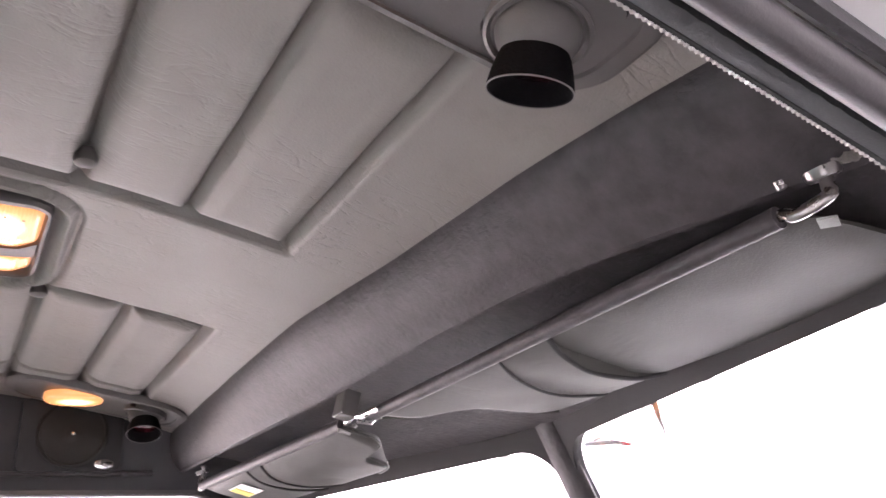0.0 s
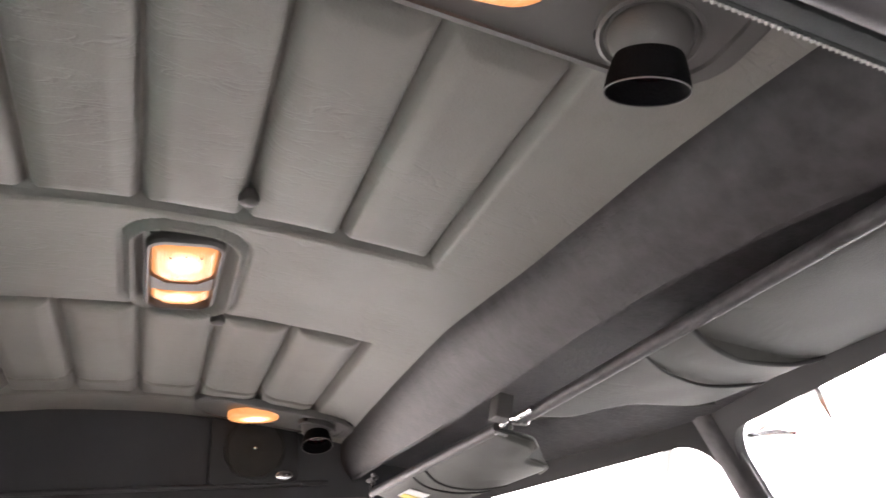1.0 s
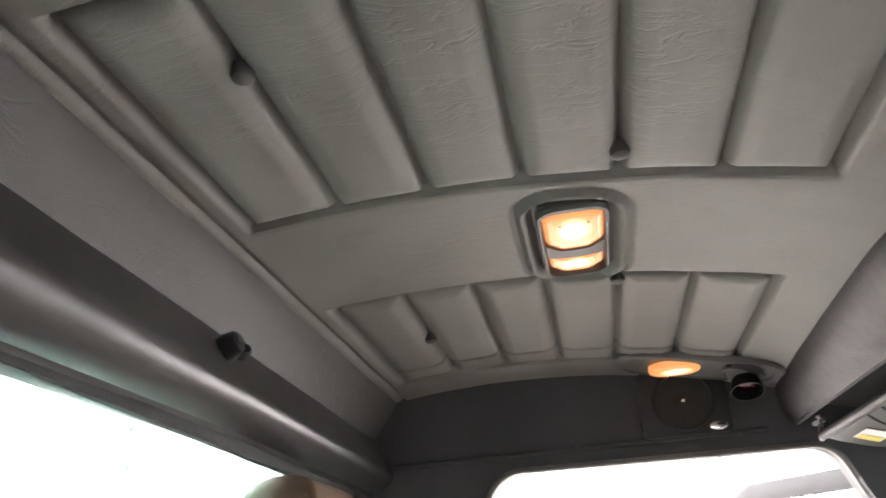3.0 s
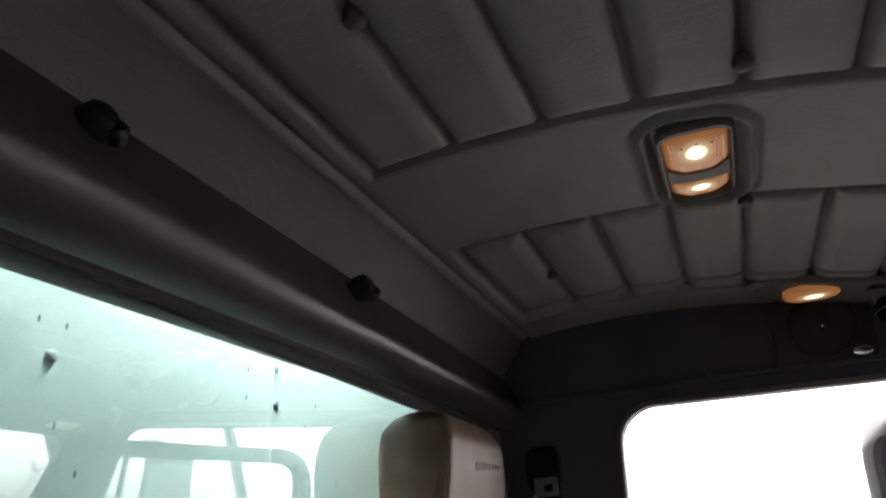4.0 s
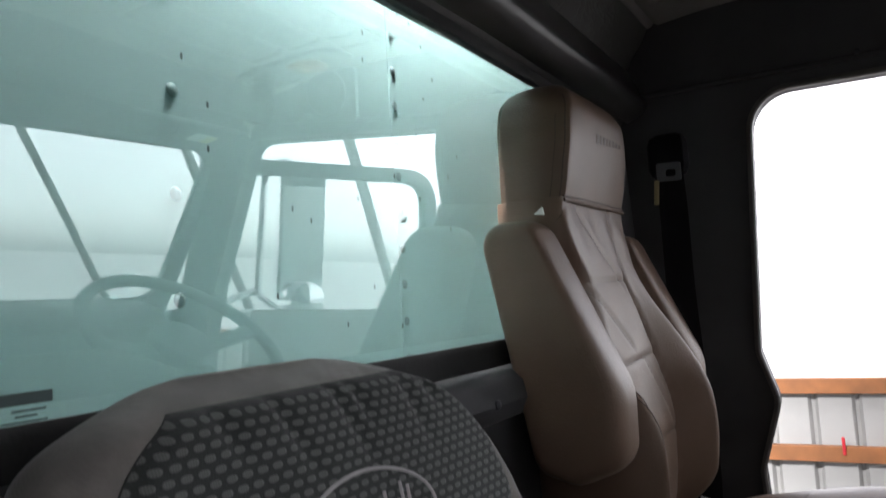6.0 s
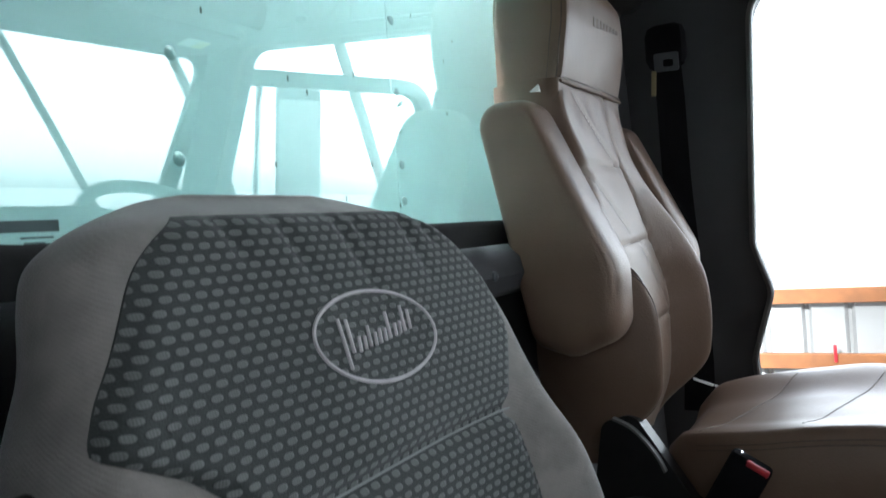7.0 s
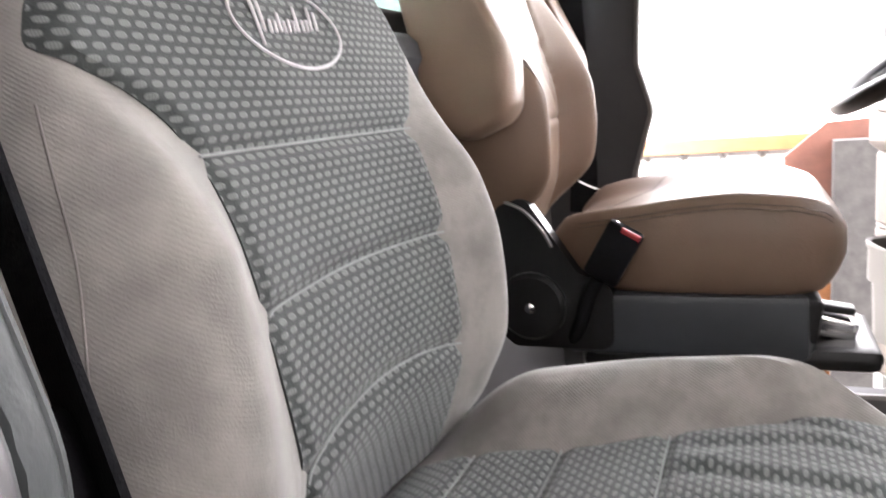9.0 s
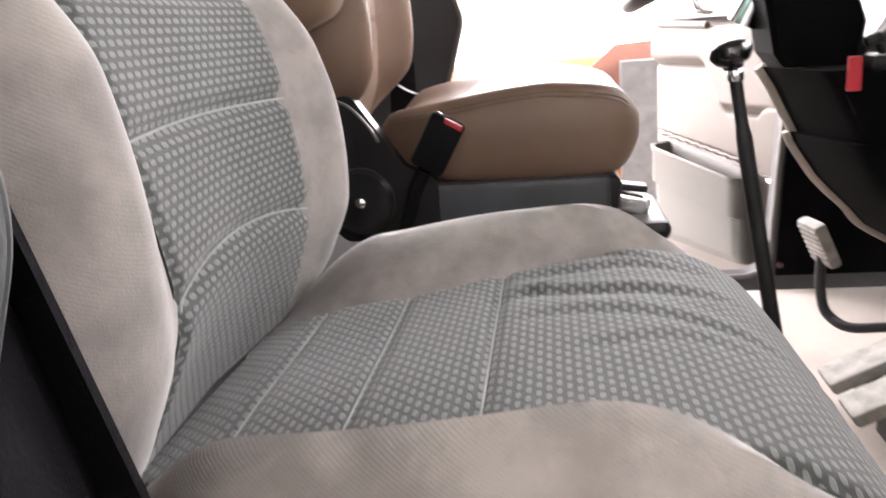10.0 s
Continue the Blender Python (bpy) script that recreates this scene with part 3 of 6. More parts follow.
rear_window = tagged(thing("rear_window", (GLASS_X, MID, G_Z0), "green tinted rear window in a black rubber seal", "window", kind="structure"), "")
bm = sweep_frame(SEAL, [(G_Y0, G_Z0), (G_Y1, G_Z0), (G_Y1, G_Z1), (G_Y0, G_Z1)][::-1], 0.06, lambda a, b, d: Vector((pane_x(a, b) + d - 0.004, a, b)), closed=True)
part("seal", bm, M_RUBBER, rear_window)
pane = part("pane", boxed((GLASS_X, (G_Y0 + G_Y1) / 2, (G_Z0 + G_Z1) / 2), (0.005, G_Y1 - G_Y0 + 0.04, G_Z1 - G_Z0 + 0.05), 0), M_GREEN, rear_window)
pane.visible_shadow = False
pane.matrix_basis = pose(*PANE_AT, 0, PANE_LEAN, PANE_YAW) @ pose(-GLASS_X, 0.06, -1.05)
# maker's stamp on the glass, as plain bars
for y, z, w, h in ((-0.615, 0.8735, 0.040, 0.0075), (-0.610, 0.8660, 0.022, 0.0014), (-0.612, 0.8625, 0.014, 0.0014), (-0.613, 0.8590, 0.030, 0.0014), (-0.612, 0.8555, 0.021, 0.0014), (-0.610, 0.8490, 0.026, 0.0026), (-0.614, 0.8425, 0.018, 0.0012)):
    part("etched_mark", boxed((pane_x(y, z) + 0.0042, y, z), (0.001, w, h), 0), M_MARK, rear_window)
ring = bmesh.new()
tube(ring, [(pane_x(-0.631, 0.849) + 0.0040, -0.631 + 0.0042 * math.cos(t), 0.849 + 0.0042 * math.sin(t)) for t in [math.pi * i / 10 for i in range(20)]], 0.0005, 5, closed=True)
part("etched_mark", ring, M_MARK, rear_window)

# rear wall with the window opening
bm = plate([(-0.95, -0.05), (0.85, -0.05), (0.85, 1.52), (-0.95, 1.52)], [rounded([(G_Y0 - 0.02, G_Z0 - 0.02), (G_Y1 + 0.02, G_Z0 - 0.02), (G_Y1 + 0.02, G_Z1 + 0.03), (G_Y0 - 0.02, G_Z1 + 0.03)], 0.05)], 0.05, lambda a, b, d: Vector((GLASS_X + d + 0.009, a, b)))
tagged(part("wall_rear", bm, M_WALL), "charcoal vinyl rear wall below the window", "wall", kind="structure")
bm = extrude_y([(0.21, 0.76), (0.235, 0.77), (0.245, 0.79), (0.24, 0.812), (0.225, 0.825), (0.205, 0.828)], -0.80, 0.72)
tagged(part("window_ledge", bm, M_WALL), "charcoal padded ledge under the rear window", "trim", kind="structure")


def side_wall(side, outer, hole, thick=0.05):
    return plate(outer, [hole], thick, lambda a, b, d: Vector((a, wall_y(side, b) + side * (d + 0.027), b)))


# driver's side: header, pillars and door opening
door_hole = rounded([(0.464, 1.279), (1.130, 1.272), (1.325, 0.80), (1.37, 0.60), (1.158, 0.47), (1.15, 0.02), (0.43, 0.02), (0.412, 0.54), (0.456, 0.68), (0.428, 0.78)], [0.075, 0.06, 0.06, 0.06, 0.05, 0.06, 0.06, 0.05, 0.06, 0.05])
outer = [(0.15, -0.06), (1.66, -0.06), (1.66, 0.77), (1.455, 0.80), (1.285, 1.262), (1.275, 1.50), (0.15, 1.50)]
tagged(part("wall_driver", side_wall(1, outer, door_hole), M_WALL), "charcoal trimmed side wall with an open doorway", "wall", kind="structure")
bm = plate([(1.168, 0.02), (1.60, 0.02), (1.60, 0.60), (1.40, 0.56), (1.168, 0.44)], [], 0.006, lambda a, b, d: Vector((a, wall_y(1, b) - 0.004 + d, b)))
part("kick_panel", bm, M_MATTE, bpy.data.objects["wall_driver"], "black kick panel beside the pedals")
SEAMRUB = [(0.008, 0.0), (0.005, 0.007), (-0.004, 0.007), (-0.006, 0.0), (-0.004, -0.004), (0.005, -0.004)]


def door_seal(side, hole):
    loops = []
    for i, (a, b) in enumerate(hole):
        p, q = hole[i - 1], hole[(i + 1) % len(hole)]
        d = (Vector(q) - Vector(p)).normalized()
        out = Vector((-d.y, d.x))
        loops.append([Vector((a + out.x * o, wall_y(side, b) - side * dep, b + out.y * o)) for dep, o in SEAMRUB])
    return rings(bmesh.new(), loops, closed_path=True)


tagged(part("door_seal_driver", door_seal(1, door_hole), M_GREYPLAST), "grey rubber seal round the open doorway", "door seal", kind="structure")

# passenger's side, where the camera leans in
pass_hole = rounded([(0.30, 1.297), (0.89, 1.297), (1.10, 1.240), (1.27, 0.70), (1.22, 0.02), (0.44, 0.02), (0.450, 0.45), (0.506, 0.635), (0.436, 0.77)], [0.08, 0.12, 0.07, 0.06, 0.06, 0.06, 0.08, 0.06, 0.06])
tagged(part("wall_passenger", side_wall(-1, outer, pass_hole, 0.006), M_WALL), "charcoal trimmed side wall with an open doorway", "wall", kind="structure")
middle = Vector((0.80, 0.65))
wide_hole = [tuple(Vector(p) + (Vector(p) - middle).normalized() * 0.014) for p in pass_hole]
bm = plate(outer, [wide_hole], 0.036, lambda a, b, d: Vector((a, wall_y(-1, b) - (d + 0.035), b)))
tagged(part("door_frame_passenger", bm, M_TRUCK), "pale painted cab side round the doorway", "door frame", kind="structure")

# front header with the visors' recess
CREASE = [(-0.79, 1.100), (-0.664, 1.083), (-0.477, 1.062), (-0.29, 1.053), (-0.12, 1.040), (-0.02, 1.034), (0.15, 1.035), (0.578, 1.045), (0.69, 1.050)]
LIP_X = [(-0.79, 1.190), (-0.64, 1.154), (-0.505, 1.129), (-0.37, 1.117), (-0.28, 1.112), (-0.16, 1.109), (0.0, 1.108), (0.18, 1.100), (0.50, 1.081), (0.69, 1.072)]
LIP_Z = [(-0.79, 1.297), (-0.64, 1.300), (-0.40, 1.311), (0.0, 1.313), (0.69, 1.313)]


def header_section(y):
    """Padded face from the headliner's crease down to a rolled lip, the visors' recess, and the underside up to the glass."""
    xc, xl, zl = lerp(CREASE, y), lerp(LIP_X, y), lerp(LIP_Z, y)
    zc = liner_z(xc) - 0.002
    pts = [(xc, zc + 0.03), (xc, zc)]
    for q in (0.12, 0.28, 0.46, 0.64, 0.80, 0.92):
        swell = 0.012 * math.sin(math.pi * min(1.0, q * 1.05)) ** 0.8 + 0.0015 * noise.noise(Vector((y * 11, q * 5, 8.0)))
        pts.append((xc + (xl - xc) * q - swell * 0.72, zc + (zl - zc) * q - swell * 0.55))
    pts += [(xl - 0.003, zl + 0.0005), (xl + 0.004, zl - 0.001), (xl + 0.010, zl + 0.004), (xl + 0.015, zl + 0.026), (xl + 0.036, zl + 0.036)]
    k = min(1.0, abs(y - MID) / 0.70)
    pts += [(x - 0.11 * k * smooth(1.22, 1.42, x), z) for x, z in ((1.23, 1.326), (1.30, 1.302), (1.405, 1.268), (1.44, 1.266))]
    return pts + [(1.44, 1.50), (xc, 1.50)]


bm = rings(bmesh.new(), [[Vector((x, y, z)) for x, z in header_section(y)] for y in [-0.79 + 1.48 * i / 60 for i in range(61)]])
tagged(part("front_header", bm, M_HEADER), "dark creased vinyl header above the windscreen", "trim", kind="structure")

# windscreen: two flat panes in a vee with a centre post
TOP = {0: Vector((1.43, MID, 1.256)), 1: Vector((1.27, 0.685, 1.262)), -1: Vector((1.27, -0.785, 1.262))}
BOT = {0: Vector((1.64, MID, 0.80)), 1: Vector((1.45, 0.785, 0.80)), -1: Vector((1.45, -0.885, 0.80))}
windscreen = thing("windscreen", (1.6, MID, 0.80), "two-pane split windscreen with a dark centre post", "windscreen", kind="structure")
for s in (1, -1):
    bm = bmesh.new()
    q = [TOP[0], TOP[s], BOT[s], BOT[0]]
    nrm = (q[1] - q[0]).cross(q[3] - q[0]).normalized() * 0.003
    rings(bm, [[v + nrm for v in q], [v - nrm for v in q]])
    pn = part("pane", bm, M_SCREEN, windscreen)
    pn.visible_shadow = False
    # rubber gasket with rounded corners round each pane
    w, h = (TOP[s] - TOP[0]), (BOT[0] - TOP[0])
    lw, lh = w.length, h.length
    nn = w.cross(h).normalized()
    bm = plate([(-0.01, -0.03), (lw + 0.02, -0.03), (lw + 0.02, lh + 0.02), (-0.01, lh + 0.02)], [rounded([(0.022, 0.014), (lw - 0.03, 0.014), (lw - 0.03, lh - 0.03), (0.022, lh - 0.03)], 0.055)], 0.022, lambda a, b, d: TOP[0] + w * (a / lw) + h * (b / lh) + nn * d)
    part("gasket", bm, M_RUBBER, windscreen)
    bm = bmesh.new()
    tube(bm, [TOP[s] + Vector((0, 0, 0.03)), BOT[s]], [0.024, 0.034], 12)
    part("windscreen_pillar", bm, M_HEADER, windscreen)
# flat padded centre post between the two gaskets
bm = bmesh.new()
flat = [(0.014, -0.020), (0.014, 0.020), (-0.004, 0.026), (-0.014, 0.018), (-0.018, 0.0), (-0.014, -0.018), (-0.004, -0.026)]
rings(bm, [[q + Vector((a, b, 0)) for a, b in flat] for q in (TOP[0] + Vector((-0.014, 0, 0.02)), BOT[0] + Vector((-0.014, 0, 0)))])
part("centre_post", bm, M_HEADER, windscreen)
# wiper parked along the top edge outside the glass
wiper = thing("wiper", (1.42, -0.26, 1.25), "small dark wiper hanging over the top edge of the windscreen", "wiper")
bm = bmesh.new()
tube(bm, [(1.411, -0.263, 1.262), (1.416, -0.261, 1.240), (1.427, -0.258, 1.214)], [0.0045, 0.0045, 0.002], 10)
part("pivot", bm, M_RUBBER, wiper)
bm = bmesh.new()
tube(bm, [(1.414, -0.262, 1.256), (1.440, -0.186, 1.243), (1.458, -0.080, 1.236)], 0.0035, 8)
part("arm", bm, M_STEEL, wiper)
bm = bmesh.new()
tube(bm, [(1.443, -0.182, 1.217), (1.446, -0.150, 1.226), (1.457, -0.085, 1.236)], [0.0025, 0.004, 0.004], 8)
part("blade", bm, M_RUBBER, wiper)

# floor, dash and firewall
tagged(part("floor", boxed((0.90, MID, -0.03), (1.5, 1.70, 0.06), 0.004), M_MAT), "tan ribbed rubber cab floor", "floor", kind="structure")
tagged(part("firewall", boxed((1.60, MID, 0.38), (0.05, 1.66, 0.84), 0.004), M_BLACK), "black firewall under the dash", "wall", kind="structure")
dash_prof = [(1.62, 0.83), (1.46, 0.828), (1.38, 0.812), (1.33, 0.77), (1.31, 0.62), (1.34, 0.52), (1.44, 0.50), (1.62, 0.50)]
tagged(part("dashboard", extrude_y(dash_prof, -0.84, 0.60), M_BLACK), "black dashboard under the windscreen", "dashboard", kind="structure")

# roof skin and cab paint close the shell
tagged(part("roof", boxed((0.80, MID, 1.545), (1.24, 1.56, 0.03), 0.01), M_TRUCK), "painted cab roof", "roof", kind="structure")

# unseen bonnet ahead of the windscreen, pale to bounce light into the cab
bonnet = [(1.70, 0.40), (1.70, 0.80), (1.95, 0.79), (2.9, 0.72), (3.15, 0.66), (3.25, 0.50), (3.25, -0.35), (1.70, -0.35)]
tagged(part("bonnet", extrude_y(bonnet, -0.62, 0.52), M_TRUCK), "unseen pale bonnet that bounces light up into the cab", "bonnet", kind="structure")

# ground, half wall and the light metal wall behind the cab
bm = bmesh.new()
sheet(bm, 40, 40, lambda a, b: Vector((-400 + 800 * a, -400 + 800 * b, -1.15)))
tagged(part("ground", bm, M_GRAVEL), "pale gravel yard", "ground", kind="structure")

# unseen dark slab, added to cut light bouncing up from the ground
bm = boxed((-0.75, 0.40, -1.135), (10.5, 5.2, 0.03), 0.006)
tagged(part("bounce_blocker", bm, M_SLAB), "unseen dark slab that cuts light bounced off the ground", "floor", kind="structure")

PX = 0.106
panel_behind = thing("metal_panel", (PX, MID, 1.05), "glossy white riveted sheet metal wall behind the cab", "panel", kind="structure")
bm = boxed((PX - 0.0105, -0.943, 0.55), (0.0210, 1.755, 2.2), 0)
part("sheet", bm, M_WHITEMETAL, panel_behind)
bm = boxed((PX - 0.0108, 0.617, 0.55), (0.0204, 1.36, 2.2), 0)
part("sheet", bm, M_WHITEMETAL, panel_behind)
rivet_bm = bmesh.new()
lathe(rivet_bm, [(0.0055, 0), (0.0048, 0.0010), (0.0025, 0.0018), (0, 0.0020)], pose(0, 0, 0, 0, 90, 0), 12)
rivet_me = bpy.data.meshes.new("rivet")
rivet_bm.to_mesh(rivet_me)
rivet_bm.free()
rivet_me.materials.append(M_RIVET)
for y, zs in ((-0.052, [0.753 + 0.0477 * i for i in range(14)]), (-0.426, [0.744 + 0.0950 * i for i in range(7)]), (-0.802, [0.744 + 0.0950 * i for i in range(7)])):
    for z in zs:
        rv = new("rivet", rivet_me)
        big = 1.2 if y > -0.1 else 1.4
        rv.parent, rv.matrix_parent_inverse = panel_behind, panel_behind.matrix_basis.inverted()
        rv.matrix_basis = pose(PX - 0.001, y, z) @ Matrix.Diagonal((big, big, big, 1))
# the wall behind does not stand quite parallel to the cab
panel_behind.rotation_euler = (0, radians(0.3), radians(0.3))


# ---- seats ----
PC = -0.505                      # middle of the passenger's seat
P_SPINE = [(0.40, 0.372), (0.43, 0.388), (0.47, 0.407), (0.52, 0.423), (0.61, 0.415), (0.70, 0.391), (0.785, 0.362), (0.86, 0.335), (0.883, 0.325)]
P_WIDE = [(0.40, 0.220), (0.47, 0.252), (0.54, 0.264), (0.60, 0.260), (0.67, 0.243), (0.72, 0.228), (0.765, 0.216), (0.79, 0.206), (0.813, 0.196), (0.828, 0.187), (0.845, 0.173), (0.857, 0.155), (0.866, 0.134), (0.873, 0.112), (0.879, 0.088), (0.883, 0.058)]
P_INS_OUT = [(0.40, 0.145), (0.52, 0.130), (0.61, 0.134), (0.66, 0.135), (0.70, 0.138), (0.725, 0.148), (0.745, 0.168), (0.757, 0.190), (0.766, 0.205), (0.78, 0.200), (0.80, 0.189), (0.82, 0.178), (0.84, 0.164), (0.855, 0.146), (0.868, 0.122)]
P_INS_IN = [(0.40, 0.145), (0.52, 0.130), (0.61, 0.131), (0.70, 0.132), (0.725, 0.146), (0.745, 0.164), (0.77, 0.180), (0.80, 0.176), (0.83, 0.157), (0.853, 0.130), (0.864, 0.105), (0.868, 0.092)]


def p_ins(s, k):
    """Half width of the insert: the edge beside the doorway runs further out than the inner one."""
    return lerp(P_INS_OUT if s < 0 else P_INS_IN, k)


def p_shift(k):
    return 0.028 * smooth(0.79, 0.875, k)


def p_front(s, k):
    b, w = p_ins(s, k), lerp(P_WIDE, k)
    bol = 0.072 * smooth(0.765, 0.66, k) * (0.62 + 0.38 * smooth(0.46, 0.62, k)) * (0.35 + 0.65 * smooth(0.39, 0.47, k))
    bol *= 0.50 if s > 0 else 0.62
    t = (abs(s) - b + 0.004) / max(0.02, (w - b))
    lift = bol * smooth(-0.12, 0.60, t) * (1 - 0.50 * smooth(0.45, 1.05, t))
    dish = 0.012 * (1 - min(1, abs(s) / b) ** 2) * smooth(0.80, 0.6, k)
    top = -0.03 * smooth(0.853, 0.884, k) ** 2
    return lerp(P_SPINE, k) + lift - dish + top + 0.002 * noise.noise(Vector((s * 12, k * 12, 1.7)))


def p_round(k):
    """Radius of the shell's front edges, tighter beside the insert's upper half."""
    return 0.046 - 0.022 * smooth(0.70, 0.77, k)


def p_skin(s, k):
    """The shell's front with its rounded sides."""
    w, f = lerp(P_WIDE, k), p_front(s, k)
    r = min(p_round(k), w * 0.95)
    e = min(1.0, max(0.0, (abs(s) - (w - r)) / r))
    return f - (f - p_back(s, k)) * 0.5 * (1 - math.sqrt(1 - e * e))


def p_side(s, k):
    """The inner bolster is narrower than the outer one."""
    b = p_ins(s, k)
    return (s if s < b else b + (s - b) * (1 - 0.25 * smooth(0.82, 0.69, k))) - p_shift(k)


def p_back(s, k):
    return lerp([(0.40, 0.27), (0.70, 0.282), (0.84, 0.280), (0.883, 0.296)], k)


passenger_seat = thing("passenger_seat", (0.58, PC, 0.0), "grey suede passenger seat with a dotted green-grey cloth insert", "seat")
st = [0.40 + 0.483 * (1 - (1 - i / 110) ** 1.35) for i in range(111)]
bm = slab(st, lambda k: lerp(P_WIDE, k), p_front, p_back, p_round, lambda s, d, k: Vector((d, PC + p_side(s, k), k)), 64, 0.05)
p_backrest = part("backrest", bm, M_SUEDE, passenger_seat, "worn grey suede backrest shell with side bolsters")


P_SEAMS = ((0.709, 0.0), (0.620, 0.003), (0.520, 0.017))


def seam_z(z, rise, s):
    """Height of a cross seam: the lowest one arches up in its middle."""
    return z + rise * (1 - (s / 0.135) ** 2)


def p_ins_place(a, b, lift=0.006):
    k = 0.415 + 0.453 * b
    out, inn = p_ins(-1, k), p_ins(1, k)
    s = -out + a * (out + inn)
    seam = sum(math.exp(-((k - seam_z(z, rise, s)) / 0.008) ** 2) for z, rise in P_SEAMS)
    edge = math.exp(-((1 - abs(2 * a - 1)) * out / 0.007) ** 2)
    gather = sum(0.0042 * math.exp(-((s - s0 - lean * (0.862 - k)) / 0.006) ** 2) * smooth(k0, 0.858, k) for s0, lean, k0 in ((-0.055, 0.35, 0.80), (0.0, 0.3, 0.79), (0.02, 0.2, 0.83), (0.075, 0.2, 0.80), (0.10, 0.5, 0.83), (-0.10, 0.4, 0.83)))
    lift -= gather
    return Vector((p_skin(s + p_shift(k), k) + lift + 0.003 - 0.0075 * seam - 0.0075 * edge, PC + s, k))


def p_ins_uv_rows(nu, nv):
    """Length along the cloth from its middle at each node, so that the weave is not stretched where it wraps round the edge."""
    rows = []
    for j in range(nv + 1):
        row = [p_ins_place(i / nu, j / nv) for i in range(nu + 1)]
        gone = [0.0]
        for a, b in zip(row, row[1:]):
            gone.append(gone[-1] + math.hypot(b.x - a.x, b.y - a.y))
        k = 0.415 + 0.453 * j / nv
        rows.append([g - gone[nu // 2] + (p_ins(1, k) - p_ins(-1, k)) / 2 for g in gone])
    return rows


P_UV = p_ins_uv_rows(76, 160)


def p_ins_uv(a, b):
    return (P_UV[round(b * 160)][round(a * 76)], 0.453 * b)


ins_bm = sheet(bmesh.new(), 76, 160, p_ins_place, p_ins_uv, thick=(-0.012, 0, 0))
# sewn line between the bolster's front and its side
for sgn in (-1, 1):
    bm = bmesh.new()
    line = []
    for i in range(50):
        k = 0.43 + 0.31 * i / 49
        w = lerp(P_WIDE, k)
        s = sgn * (w - 0.011)
        line.append((p_skin(s, k) + 0.0002, PC + p_side(s, k), k))
    tube(bm, line, 0.0006, 6)
    part("bolster_seam", bm, M_SEAMDARK, p_backrest)
p_insert = part("insert", ins_bm, M_FABRIC, p_backrest, "dotted green-grey woven cloth insert")
for z, rise in P_SEAMS:
    bm = bmesh.new()
    pts = []
    for i in range(41):
        out, inn = p_ins(-1, z), p_ins(1, z)
        s = -out * 0.99 + (out + inn) * 0.98 * i / 40
        k = seam_z(z, rise, s)
        pts.append((p_front(s, k) + 0.0026, PC + s, k))
    tube(bm, pts, 0.0009, 6)
    part("seam", bm, M_THREAD, p_backrest)

# embroidered badge: an oval ring and plain strokes
badge_c = (-0.0015, 0.7865)


def on_back(u, v, lift=0.0092):
    """A point of the badge, which leans a little with the cloth."""
    s, k = badge_c[0] + u, badge_c[1] + v - 0.06 * u
    return Vector((p_front(s + p_shift(k), k) + lift, PC + s, k))


bm = bmesh.new()
tube(bm, [on_back(0.0640 * math.cos(t), 0.0285 * math.sin(t)) for t in [2 * math.pi * i / 64 for i in range(64)]], 0.0013, 6, closed=True)
part("badge", bm, M_BADGE, p_insert, "pale embroidered oval ring")
# plain needlework inside the ring: leaning bars of different heights
strokes = [[(u, v), (u + 0.0022, v + h)] for u, v, h in ((-0.041, -0.017, 0.030), (-0.034, -0.008, 0.020), (-0.027, -0.008, 0.009), (-0.021, -0.007, 0.008), (-0.015, -0.006, 0.013), (-0.009, -0.006, 0.008), (-0.003, -0.005, 0.009), (0.003, -0.004, 0.008), (0.009, -0.003, 0.017), (0.016, -0.002, 0.008), (0.022, -0.001, 0.008), (0.028, 0.000, 0.017), (0.035, 0.001, 0.013))]
for stroke in strokes:
    bm = bmesh.new()
    tube(bm, [on_back(p.x, p.y) for p in curve([(u, v, 0) for u, v in stroke], 5)], 0.0014, 6)
    part("badge_stroke", bm, M_BADGE, p_insert)

# passenger cushion
C_WIDE = [(0.36, 0.20), (0.42, 0.228), (0.55, 0.245), (0.70, 0.245), (0.78, 0.225), (0.82, 0.19), (0.835, 0.16)]


C_FAR = [(0.36, 0.112), (0.43, 0.108), (0.515, 0.112), (0.595, 0.136), (0.68, 0.168), (0.75, 0.190), (0.835, 0.185)]
# long folds pressed into the front of the cloth: (k, s) at both ends, depth
C_FOLDS = ((0.615, 0.118, 0.770, 0.108, 0.0032), (0.600, 0.074, 0.775, 0.050, 0.0034), (0.620, 0.012, 0.800, -0.015, 0.0022), (0.640, 0.160, 0.775, 0.132, 0.0026), (0.655, -0.035, 0.770, -0.055, 0.0014), (0.590, 0.052, 0.650, 0.088, 0.0018))


def c_edge(s, k):
    """Half width of the cushion's insert, narrower on its far side."""
    return 0.158 + 0.03 * smooth(0.62, 0.80, k) if s < 0 else lerp(C_FAR, k)


